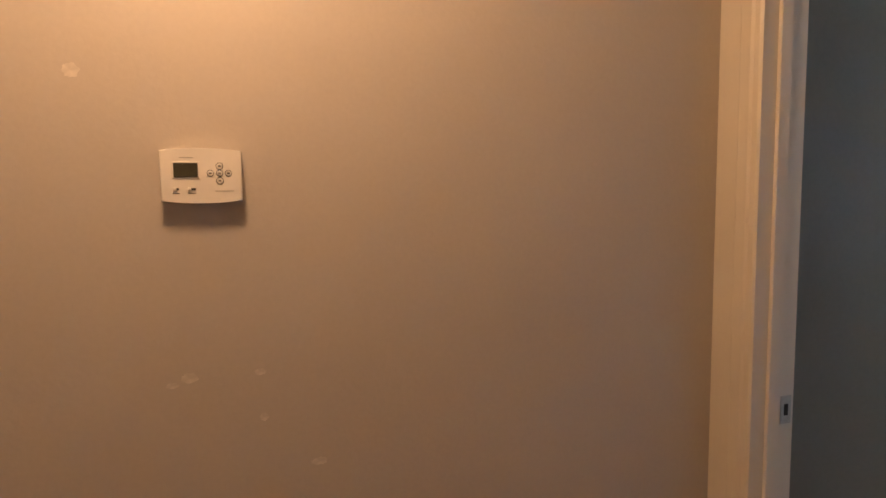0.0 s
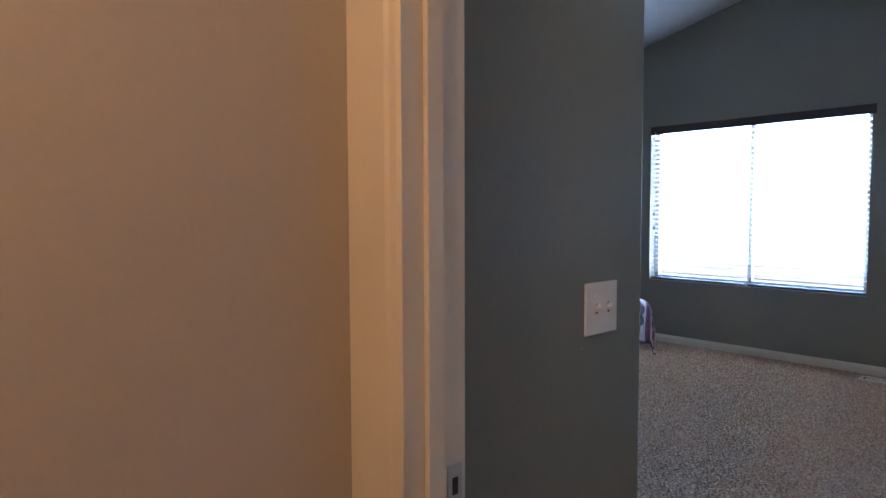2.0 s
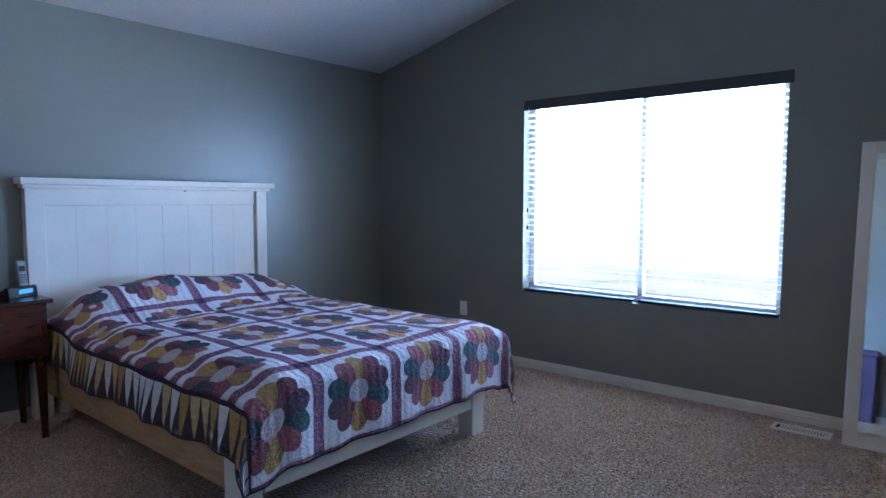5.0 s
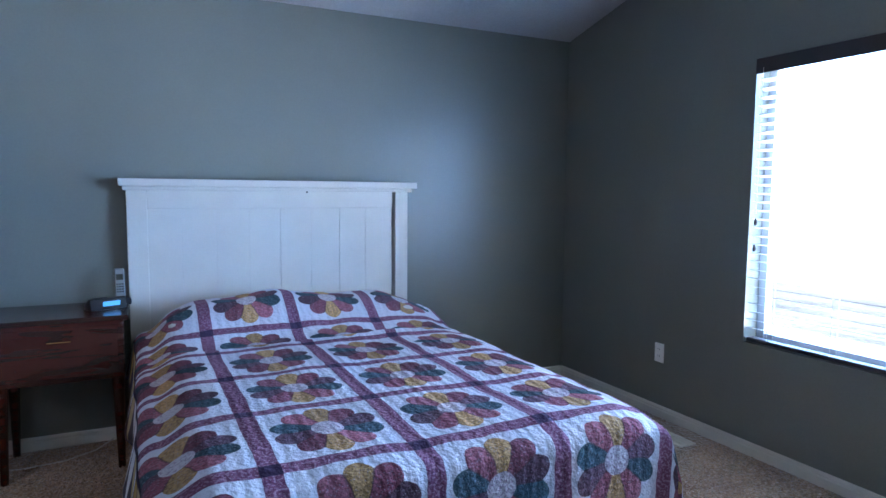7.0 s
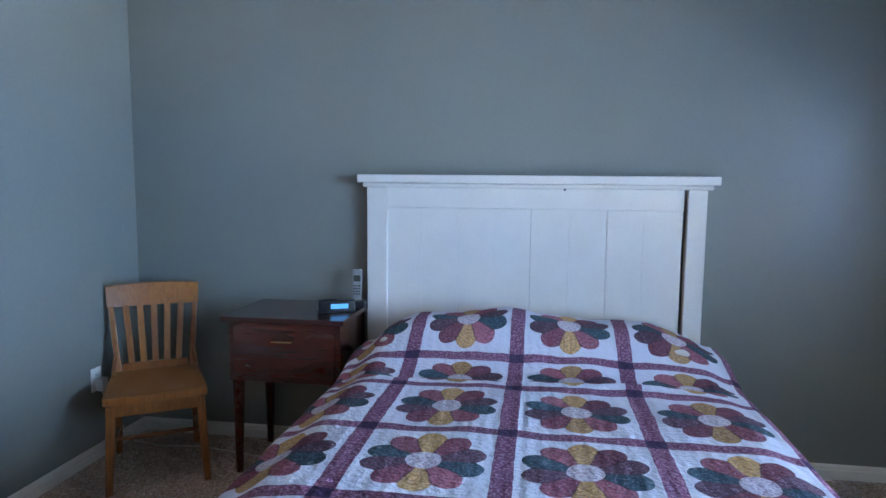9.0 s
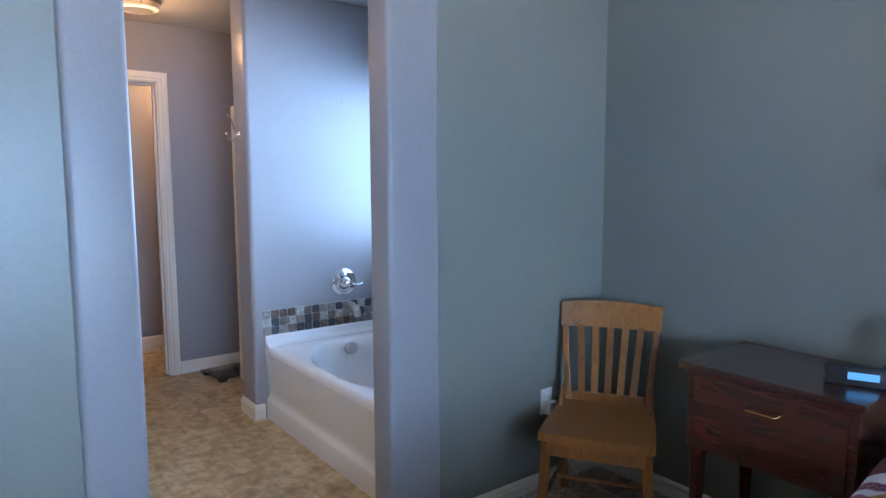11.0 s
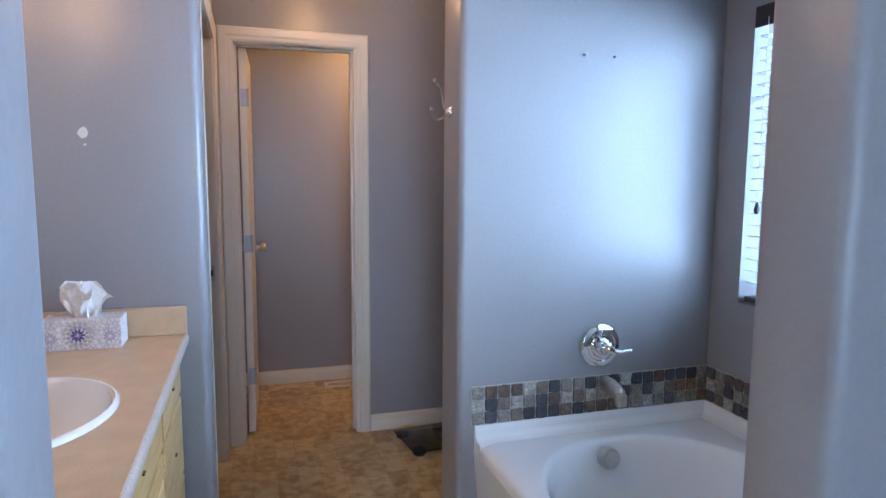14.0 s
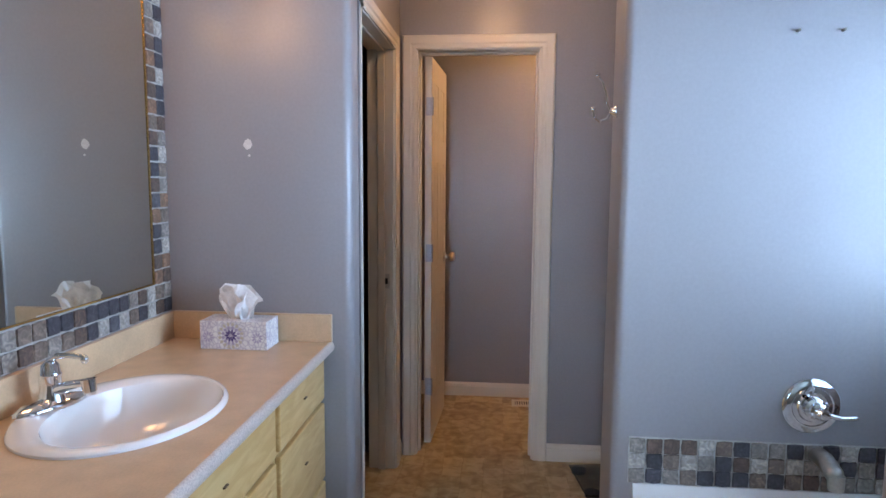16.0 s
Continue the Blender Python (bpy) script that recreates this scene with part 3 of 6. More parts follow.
# bathroom shell
structure("wall_bath_mirror", boxes((0.333, 1.92, 2.40, 2.50, BF - 0.05, BC)), M_BATH, "blue-grey painted wall behind the vanity", "wall")
bm = bmesh.new()
box(bm, 0.20, 0.333, 2.40, 3.15, BF - 0.05, BC, 0.030, 6)
structure("wall_vanity_end", bm, M_BATH, "blue-grey painted vanity end wall with a spackled patch", "wall", True)
TX, CH = -0.690, 2.003
CX0, CX1 = -0.515, 0.17
bm = bmesh.new()
box(bm, TX, CX0, 3.03, 3.15, BF - 0.05, BC)
box(bm, CX1, 0.20, 3.03, 3.15, BF - 0.05, BC)
box(bm, CX0, CX1, 3.03, 3.15, CH, BC)
structure("wall_closet_door", bm, M_BATH, "blue-grey painted wall with the closet doorway", "wall")
TY0, TY1 = 3.237, 3.824
bm = bmesh.new()
box(bm, TX - 0.12, TX, 2.9, TY0, BF - 0.05, BC)
box(bm, TX - 0.12, TX, TY1, 5.08, BF - 0.05, BC)
box(bm, TX - 0.12, TX, TY0, TY1, DH, BC)
structure("wall_toilet_door", bm, M_BATH, "blue-grey painted wall with the toilet-room doorway", "wall")
structure("wall_toilet_back", boxes((-1.75, -1.63, 2.9, 5.08, BF - 0.05, BC)), M_BATH, "blue-grey painted back wall of the toilet room", "wall")
structure("wall_toilet_south", boxes((-1.63, TX - 0.12, 2.9, 3.0, BF - 0.05, BC)), M_BATH, "blue-grey painted side wall of the toilet room", "wall")
bm = bmesh.new()
box(bm, 0.30, 0.513, 4.00, 5.13, BF - 0.05, BC, 0.024, 5)
structure("wall_tub_end", bm, M_BATH, "blue-grey painted wall at the tub's end with a rounded corner", "wall", True)
BX0, BX1, BZ0, BZ1 = 0.665, 1.75, 0.92, 2.01
bm = bmesh.new()
box(bm, -1.75, BX0, 5.075, 5.235, BF - 0.05, BC)
box(bm, BX1, 1.92, 5.075, 5.235, BF - 0.05, BC)
box(bm, BX0, BX1, 5.075, 5.235, BF - 0.05, BZ0)
box(bm, BX0, BX1, 5.075, 5.235, BZ1, BC)
structure("wall_bath_north", bm, M_BATH, "blue-grey painted bathroom wall with a window", "wall")
structure("wall_closet_west", boxes((-0.80, TX, 1.445, 3.03, BF - 0.05, BC)), M_TAN, "painted closet wall", "wall")
structure("wall_closet_east", boxes((0.20, 0.25, 1.445, 2.40, BF - 0.05, BC)), M_TAN, "painted closet wall", "wall")


# ---------- trim ----------
def profile_run(bm, a, c, nrm, prof):
    """A moulding: the profile (out, up) run level from a to c, out along nrm."""
    a, c, nrm = Vector(a), Vector(c), Vector(nrm)
    up = Vector((0, 0, 1))
    r0 = [bm.verts.new(a + nrm * o + up * h) for o, h in prof]
    r1 = [bm.verts.new(c + nrm * o + up * h) for o, h in prof]
    n = len(prof)
    for i in range(n):
        j = (i + 1) % n
        bm.faces.new((r0[i], r0[j], r1[j], r1[i]))
    bm.faces.new(r0)
    bm.faces.new(r1[::-1])


BASE = [(0, 0), (0.015, 0), (0.015, 0.062), (0.011, 0.068), (0.011, 0.076), (0.004, 0.086), (0, 0.088)]


def baseboard(a, c, nrm, label="white painted baseboard"):
    bm = bmesh.new()
    low = Vector((0, 0, -0.02 if a[2] == 0 else 0))
    profile_run(bm, Vector(a) + low, Vector(c) + low, nrm, BASE)
    structure("baseboard", bm, M_TRIM, label, "baseboard")


baseboard((XE, YS, 0), (XE, YN, 0), (-1, 0, 0), "white baseboard under the bedroom window")
baseboard((XW, YN, 0), (XE - 0.015, YN, 0), (0, -1, 0), "white baseboard behind the bed")
baseboard((XW, PB1, 0), (XW, YN - 0.015, 0), (1, 0, 0), "white baseboard beside the chair")
baseboard((XW, 1.306, 0), (XW, PB0, 0), (1, 0, 0))
baseboard((PX, PB0, 0), (PX, PY0, 0), (1, 0, 0))
baseboard((PX, PY1, 0), (PX, PB1, 0), (1, 0, 0), "white baseboard round the pier")
baseboard((1.93, PY1, BF), (PX + 0.0132, PY1, BF), (0, -1, 0), "white baseboard round the pier")
baseboard((1.93, PY0, BF), (PX + 0.0132, PY0, BF), (0, 1, 0))
baseboard((1.37, 1.295, 0), (XW - 0.010, 1.295, 0), (0, -1, 0))
baseboard((1.37, YS, 0), (XE - 0.015, YS, 0), (0, 1, 0))
baseboard((-1.4, 1.357, 0), (DX0 - 0.02, 1.357, 0), (0, -1, 0))
baseboard((TX, TY1 + 0.075, BF), (TX, 5.07, BF), (1, 0, 0), "white baseboard beside the toilet-room door")
baseboard((-1.63, 3.0, BF), (-1.63, 5.07, BF), (1, 0, 0), "white baseboard of the toilet room")
baseboard((0.30, 4.0, BF), (0.5262, 4.0, BF), (0, -1, 0), "white baseboard round the tub wall")
baseboard((0.513, 3.985, BF), (0.513, 4.05, BF), (1, 0, 0), "white baseboard round the tub wall")
baseboard((TX + 0.016, 3.15, BF), (CX0 - 0.076, 3.15, BF), (0, 1, 0))

CAS = [(0.0, 0.0), (0.010, 0.0), (0.014, 0.008), (0.014, 0.022), (0.018, 0.030), (0.018, 0.060), (0.013, 0.067), (0.0, 0.070)]


def casing(name, axis, at, out, a0, a1, top, foot, label, legs=(True, True)):
    """A mitred door casing round an opening a0..a1 in a wall whose face lies at `at` on `axis`; it stands out by `out` (+1 or -1)."""
    bm = bmesh.new()

    def P(s, o, h):
        return Vector((at + out * o, s, h)) if axis == 'x' else Vector((s, at + out * o, h))
    path = [(a0, foot, -1, 0), (a0, top, -1, 1), (a1, top, 1, 1), (a1, foot, 1, 0)]
    rings = [[bm.verts.new(P(s + sg * w, o, h + up * w)) for o, w in CAS] for s, h, sg, up in path]
    n = len(CAS)
    for k, (r0, r1) in enumerate(zip(rings, rings[1:])):
        if (k == 0 and not legs[0]) or (k == 2 and not legs[1]):
            continue
        for i in range(n):
            j = (i + 1) % n
            bm.faces.new((r0[i], r0[j], r1[j], r1[i]))
    structure(name, bm, M_TRIM, label, "trim")


def jamb(name, axis, w0, w1, a0, a1, top, foot, stop, label):
    """The lining of a doorway with its stop strip."""
    t = 0.016
    ob = tagged(new(name), label, "door frame", "", "structure")

    def B(piece, p0, p1, q0, q1, h0, h1):
        b_ = (p0, p1, q0, q1, h0, h1) if axis == 'x' else (q0, q1, p0, p1, h0, h1)
        part(piece, boxes(b_, bev=0.002, seg=1), M_TRIM, ob)
    e = 0.003
    B("jamb_leg", w0 - e, w1 + e, a0 - t, a0 + 0.004, foot, top)
    B("jamb_leg", w0 - e, w1 + e, a1 - 0.004, a1 + t, foot, top)
    B("jamb_head", w0 - e, w1 + e, a0, a1, top - 0.004, top + t)
    B("stop_strip", stop, stop + 0.034, a0 + 0.004, a0 + 0.015, foot, top - 0.004)
    B("stop_strip", stop, stop + 0.034, a1 - 0.015, a1 - 0.004, foot, top - 0.004)
    B("stop_strip", stop, stop + 0.034, a0 + 0.015, a1 - 0.015, top - 0.015, top - 0.004)


structure("trim_hall_corner", boxes((1.2565, 1.2605, 1.279, 1.3575, 0, DH + 0.02), bev=0.002, seg=1), M_TRIM, "white flat trim board between hall corner and casing", "trim")
casing("casing_hall", 'x', DX0, -1, DY0, DY1 - 0.004, DH, 0, "white moulded casing on the hall side of the door")
casing("casing_bedroom", 'x', DX1, 1, DY0, DY1 + 0.004, DH, 0, "white moulded casing on the bedroom side of the door")
jamb("jamb_bedroom", 'x', DX0, DX1, DY0, DY1, DH, 0, 1.290, "white painted jamb of the bedroom door")
casing("casing_toilet", 'x', TX, 1, TY0 - 0.004, TY1 + 0.004, DH, BF, "white moulded casing round the toilet-room door")
jamb("jamb_toilet", 'x', TX - 0.12, TX, TY0, TY1, DH, BF, TX - 0.075, "white painted jamb of the toilet-room door")
casing("casing_closet", 'y', 3.15, 1, CX0 - 0.004, CX1 + 0.004, CH, BF, "white moulded casing round the closet door", (True, False))
jamb("jamb_closet", 'y', 3.03, 3.15, CX0, CX1, CH, BF, 3.075, "white painted jamb of the closet door")


# ---------- windows and blinds ----------
def window_unit(name, m, w, h, split):
    """A white vinyl window in local x (across) and z (up), origin at its lower corner, facing local -y."""
    bm = bmesh.new()
    f = 0.045
    for b in ((0, f, 0, 0.05, 0, h), (w - f, w, 0, 0.05, 0, h), (f, w - f, 0, 0.05, 0, f), (f, w - f, 0, 0.05, h - f, h)):
        box(bm, *b, bev=0.004)
    ob = structure(name, bm, M_WINFRAME, "white-framed sliding window, overexposed by daylight", "window")
    ob.matrix_world = m
    if split:
        part("mullion", boxes((w / 2 - 0.018, w / 2 + 0.018, -0.004, 0.046, f, h - f), bev=0.004), M_WINFRAME, ob)
    for a, b in (((f, w / 2 - 0.018), (w / 2 + 0.018, w - f)) if split else ((f, w - f),)):
        g = part("pane", boxes((a, b, 0.022, 0.026, f, h - f)), M_GLASS, ob)
        g.visible_shadow = False
    return ob


window_unit("window_1", pose(XE + 0.095, WY1, WZ0, 0, 0, -90), WY1 - WY0, WZ1 - WZ0, True)
window_unit("window_2", pose(BX0, 5.17, BZ0), BX1 - BX0, BZ1 - BZ0, False)


def blind(name, m, w, h, pitch, tilt, label, cords):
    """A horizontal blind in local x and z, hung from the top, with rail, slats, ladder cords and valance."""
    t = thing(name, label, "window blind")
    t.matrix_world = m
    part("valance", boxes((-0.002, w + 0.026, -0.062, -0.050, h - 0.075, h - 0.002), bev=0.003), M_VALANCE, t, "dark wooden valance")
    part("headrail", boxes((0.004, w - 0.004, -0.045, 0.004, h - 0.05, h - 0.004)), M_PLASTIC, t)
    bm = bmesh.new()
    box(bm, 0.006, w - 0.006, -0.024, 0.024, -0.0013, 0.0013)
    me = mesh_of("slat", bm, M_BLIND)
    n = int((h - 0.13) / pitch)
    for i in range(n):
        s = new("slat", me)
        s.parent = t
        s.matrix_local = pose(0, -0.018, h - 0.085 - pitch * (i + 0.5) + random.uniform(-0.0012, 0.0012), tilt + random.uniform(-1.5, 1.5))
    # the rail's backlit shade is put into its colour
    part("bottom_rail", boxes((0.006, w - 0.006, -0.043, 0.007, 0.006, 0.026), bev=0.004), M_VALANCE, t, "bottom rail, coloured dark for its backlit shade")
    for c in cords:
        bm = bmesh.new()
        for dy in (-0.042, 0.006):
            tube(bm, (c, dy, 0.02), (c, dy, h - 0.05), 0.0012, n=6)
        part("ladder_cord", bm, M_CORD, t)
    return t


W1 = WY1 - WY0
b1 = blind("window_blind", pose(XE + 0.055, WY1 - 0.002, WZ0, 0, 0, -90), W1 / 2 - 0.016, WZ1 - WZ0, 0.043, -11, "white slatted blind with dark valance, lowered with slats open", (0.12, 0.44, 0.76))
copy_thing(b1, pose(XE + 0.055, WY1 - W1 / 2 - 0.014, WZ0, 0, 0, -90))
bb = blind("window_blind", pose(BX0 + 0.002, 5.135, BZ0), BX1 - BX0 - 0.006, BZ1 - BZ0, 0.043, -6, "white slatted blind with dark valance over the bathtub", (0.14, 0.54, 0.94))
bm = bmesh.new()
tube(bm, (0.07, -0.068, BZ1 - BZ0 - 0.05), (0.07, -0.068, 0.38), 0.0015, n=6)
part("pull_cord", bm, M_CORD, bb)
bm = bmesh.new()
lathe(bm, [(0, 0.34), (0.009, 0.345), (0.011, 0.36), (0.004, 0.385), (0, 0.386)], Matrix.Translation((0.07, -0.068, 0)), 12)
part("cord_knob", bm, M_VALANCE, bb, "dark wooden cord knob")
bm = bmesh.new()
tube(bm, (0.045, -0.068, WZ1 - WZ0 - 0.05), (0.045, -0.068, 0.66), 0.0015, n=6)
part("pull_cord", bm, M_CORD, b1)
for hz in (0.60, 0.47):
    bm = bmesh.new()
    lathe(bm, [(0, hz), (0.007, hz + 0.005), (0.009, hz + 0.018), (0.003, hz + 0.036), (0, hz + 0.037)], Matrix.Translation((0.045, -0.068, 0)), 12)
    part("cord_knob", bm, M_VALANCE, b1, "dark wooden cord knob")


# ---------- the bed ----------
def rail_box(x0, x1, y0, y1, z0, z1, r=0.004):
    return boxes((x0, x1, y0, y1, z0, z1), bev=r)


bed = thing("bed", "white-painted plank bed with a tall farmhouse headboard", "bed", 4.12, 4.05, 0)
OX, OY = 4.12, 4.05


def L(x0, x1, y0, y1, z0, z1, r=0.004):
    return rail_box(x0 - OX, x1 - OX, y0 - OY, y1 - OY, z0, z1, r)


HBF = 5.045
part("headboard_cap", L(3.30, 4.945, 4.985, YN - 0.004, 1.347, 1.385, 0.005), M_HBWHITE, bed)
part("headboard_cap_moulding", L(3.318, 4.925, 5.02, YN - 0.006, 1.325, 1.347, 0.006), M_HBWHITE, bed)
part("headboard_post", L(3.334, 3.433, HBF - 0.005, YN - 0.006, 0, 1.325, 0.004), M_HBWHITE, bed)
part("headboard_post", L(4.822, 4.905, HBF - 0.005, YN - 0.006, 0, 1.325, 0.004), M_HBWHITE, bed)
part("headboard_rail", L(3.433, 4.806, HBF + 0.004, YN - 0.012, 1.228, 1.325, 0.003), M_HBWHITE, bed)
for a, b in ((3.433, 3.60), (3.60, 3.775), (3.775, 3.95), (3.95, 4.122), (4.122, 4.30), (4.30, 4.471), (4.471, 4.635), (4.635, 4.806)):
    deep = random.uniform(0, 0.0008)
    part("headboard_plank", L(a + (0.0016 if a in (4.122, 4.471) else 0.0002), b - 0.0002, HBF + 0.016 + deep, YN - 0.012, 0.30, 1.229, 0.0016 if a in (4.122, 4.471) else 0.0005), M_HBWHITE, bed)
bm = bmesh.new()
tube(bm, (4.275 - OX, 5.0465 - OY, 1.322), (4.275 - OX, 5.06 - OY, 1.322), 0.006, n=10)
part("knot", bm, M_SLOT, bed, "dark knot in the rail")
part("side_rail", L(3.385, 3.425, 3.06, 5.04, 0.16, 0.34), M_RAIL, bed, "raw pine side rail")
part("side_rail", L(4.83, 4.87, 3.06, 5.04, 0.16, 0.34), M_RAIL, bed, "raw pine side rail")
part("foot_rail", L(3.47, 4.75, 2.985, 3.025, 0.155, 0.33), M_HBWHITE, bed)
for x in (3.36, 4.76):
    part("leg", L(x, x + 0.10, 2.985, 3.085, 0.0, 0.335), M_HBWHITE, bed)
part("leg", L(4.06, 4.14, 4.0, 4.08, 0.0, 0.17), M_RAIL, bed)
part("slat_base", L(3.42, 4.835, 3.03, 5.03, 0.17, 0.335), M_RAIL, bed)
mattress = tagged(part("mattress", rail_box(3.435, 4.865, 3.0, 5.03, 0.338, 0.585, 0.05), M_SHEET), "cream mattress under the patchwork quilt", "mattress")
for px in (3.80, 4.47):
    bm = bmesh.new()
    bmesh.ops.create_cube(bm, size=1.0, matrix=Matrix.LocRotScale((px, 4.80, 0.64), None, (0.62, 0.36, 0.10)))
    bmesh.ops.bevel(bm, geom=list(bm.edges), offset=0.045, segments=4, profile=0.6, affect='EDGES')
    tagged(part("pillow", bm, M_SHEET, None, "", True), "plain pillow under the quilt", "pillow", "pillows")

QX0, QX1, QY0, QY1 = 3.405, 4.895, 2.945, 5.015
PITCH_U, PITCH_V, U0, V0 = 0.425, 0.452, 4.085, 2.985


def smooth01(v):
    v = min(1.0, max(0.0, v))
    return v * v * (3 - 2 * v)


def quilt_top(x, y):
    z = 0.612
    c = math.exp(-abs(x - 4.03) / 0.42)
    side = smooth01((x - QX0 + 0.02) / 0.28) * smooth01((QX1 - x + 0.02) / 0.32)
    rise = smooth01((y - 4.43) / 0.34)
    z += rise * (0.060 + 0.120 * side * (0.55 + 0.45 * c))
    z -= smooth01((y - 4.86) / 0.17) * 0.045
    z -= 0.012 * math.exp(-((y - 4.41) / 0.035) ** 2) * side * (1 + 0.6 * math.sin(7 * x))
    z += 0.014 * math.exp(-((y - 4.34) / 0.03) ** 2) * side * (1 + 0.8 * math.sin(4.3 * x + 1))
    z += 0.012 * noise.noise((x * 3.1, y * 3.1, 0.0)) + 0.006 * noise.noise((x * 9, y * 9, 3.0))
    z -= 0.05 * smooth01(1 - (x - QX0) / 0.16) ** 2
    z -= 0.022 * smooth01(1 - (QX1 - x) / 0.12) ** 2 + 0.016 * smooth01(1 - (y - QY0) / 0.10) ** 2
    return z


def cloth_v(v):
    """Rows of blocks down the bed; the row before the pillows is gathered in a tuck."""
    if v < 4.30:
        return (v - 3.01) / 0.43
    if v < 4.54:
        return 3 + (v - 4.30) / 0.24
    return 4 + (v - 4.54) / 0.37


def fall(d, r=0.05):
    """How far out and down a cloth goes, d past the edge, over a round of radius r."""
    if d <= 0:
        return 0.0, 0.0
    q = r * math.pi / 2
    if d < q:
        return r * math.sin(d / r), r * (1 - math.cos(d / r))
    return r, r + d - q


def quilt():
    LO, RO, FO = 0.258, 0.33, 0.36
    us = np.linspace(QX0 - LO, QX1 + RO, 150)
    vs = np.linspace(QY0 - FO, QY1, 150)
    verts, faces, uvs, bord, hem = [], [], [], [], []
    for v in vs:
        for u in us:
            x, y = min(max(u, QX0), QX1), max(v, QY0)
            dl, dr, df = max(0, QX0 - u), max(0, u - QX1), max(0, QY0 - v)
            ol, zl = fall(dl)
            orr, zr = fall(dr)
            of, zf = fall(df)
            z = quilt_top(x, y)
            side = zl + zr
            drop = math.hypot(side, zf) if side and zf else side + zf
            fold = 0.014 * math.sin(9.0 * v + 1.0) + 0.01 * math.sin(23 * v)
            wave = 0.010 * math.sin(12 * u) + 0.006 * math.sin(31 * u + 1)
            px = x - ol + orr + (fold + 0.03) * (min(1, zr / 0.2) - min(1, zl / 0.2))
            py = y - of + wave * min(1, zf / 0.2)
            if side and zf:
                k = min(side, zf)
                px += (0.07 if dr else -0.08) * k
                py -= 0.05 * k
            verts.append((px, py, max(0.16, z - drop)))
            uvs.append(((u - U0) / PITCH_U, cloth_v(v)))
            bord.append(min(1.0, max(0.0, dl - 0.070) / 0.184))
            hem.append(1.0 if (u >= us[-1] - 0.014 or v <= vs[0] + 0.014 or u <= us[0] + 0.010) else 0.0)
    nu = len(us)
    for j in range(len(vs) - 1):
        for i in range(nu - 1):
            a = j * nu + i
            faces.append((a, a + 1, a + nu + 1, a + nu))
    t = thing("quilt", "white patchwork quilt with petal rosettes and plum sashes on the bed", "quilt", 4.15, 4.0, 0.60)
    for nm, lb in (("patchwork", "white cotton with petal rosettes"), ("pointed_border", "border of gold and white points"), ("binding", "dark navy binding")):
        def kind(f):
            if sum(hem[v] for v in f) >= 2:
                return "binding"
            return "pointed_border" if sum(bord[v] for v in f) > 0.002 else "patchwork"
        fs = [f for f in faces if kind(f) == nm]
        used = sorted({v for f in fs for v in f})
        at_ = {v: i for i, v in enumerate(used)}
        me = bpy.data.meshes.new(nm)
        me.from_pydata([(verts[v][0] - 4.15, verts[v][1] - 4.0, verts[v][2] - 0.60) for v in used], [], [tuple(at_[v] for v in f) for f in fs])
        lay = me.uv_layers.new(name="cloth")
        for lp in me.loops:
            lay.data[lp.index].uv = uvs[used[lp.vertex_index]]
        for an, vals in (("border", bord), ("hem", hem)):
            att = me.attributes.new(an, 'FLOAT', 'POINT')
            att.data.foreach_set("value", [vals[v] for v in used])
        me.materials.append(M_QUILT)
        for p in me.polygons:
            p.use_smooth = True
        ob = tagged(new(nm, me), lb)
        ob.parent = t
        so = ob.modifiers.new("thickness", 'SOLIDIFY')
        so.thickness, so.offset = 0.010, -1


quilt()


# ---------- hall things ----------
def ceiling_lamp(name, x, y, z, r, label):
    t = thing(name, label, "ceiling lamp", x, y, z)
    bm = bmesh.new()
    lathe(bm, [(0, 0), (r * 0.95, 0), (r, -0.012), (r * 0.95, -0.024), (0, -0.024)], n=32)
    part("base", bm, M_NICKEL, t, "", True)
    for k in range(3):
        a = k * 2 * math.pi / 3
        bm = bmesh.new()
        tube(bm, (r * 0.8 * math.cos(a), r * 0.8 * math.sin(a), -0.03), (r * 0.8 * math.cos(a), r * 0.8 * math.sin(a), -0.055), 0.006, n=8)
        part("clip", bm, M_NICKEL, t)
    bm = bmesh.new()
    lathe(bm, [(r * 0.72, -0.058), (r * 0.90, -0.050), (r * 0.86, -0.056), (r * 0.70, -0.064)], n=32)
    part("shade_rim", bm, M_FROST, t, "frosted glass rim", True)
    return t


ceiling_lamp("hall_lamp", 0.0, 0.83, BC, 0.16, "round frosted ceiling lamp lighting the hall")
# unseen fixture added to go with the bathroom fill bulb
ceiling_lamp("bath_fill_lamp", -0.15, 3.62, BC, 0.13, "round frosted ceiling lamp, unseen, added as bathroom fill")
ceiling_lamp("toilet_room_lamp", -1.25, 4.25, BC, 0.13, "round frosted ceiling lamp lighting the toilet room")

th = thing("thermostat", "white plastic programmable thermostat on the tan hall wall", "thermostat", 0.0425, 1.357, 1.357)
bm = bmesh.new()
box(bm, -0.070, 0.070, -0.008, 0, -0.049, 0.049, 0.003)
part("wall_plate", bm, M_PLASTIC, th)
bm = bmesh.new()
n = 12
prof = []
for i in range(n + 1):
    x = -0.0735 + 0.147 * i / n
    k = 1 - (x / 0.0735) ** 2
    prof.append((x, 0.0475 + 0.005 * k))
front = [bm.verts.new((x, -0.031, z)) for x, z in prof] + [bm.verts.new((x, -0.031, -z)) for x, z in reversed(prof)]
back = [bm.verts.new((v.co.x * 0.985, -0.008, v.co.z * 0.985)) for v in front]
bm.faces.new(front)
bm.faces.new(back[::-1])
m_ = len(front)
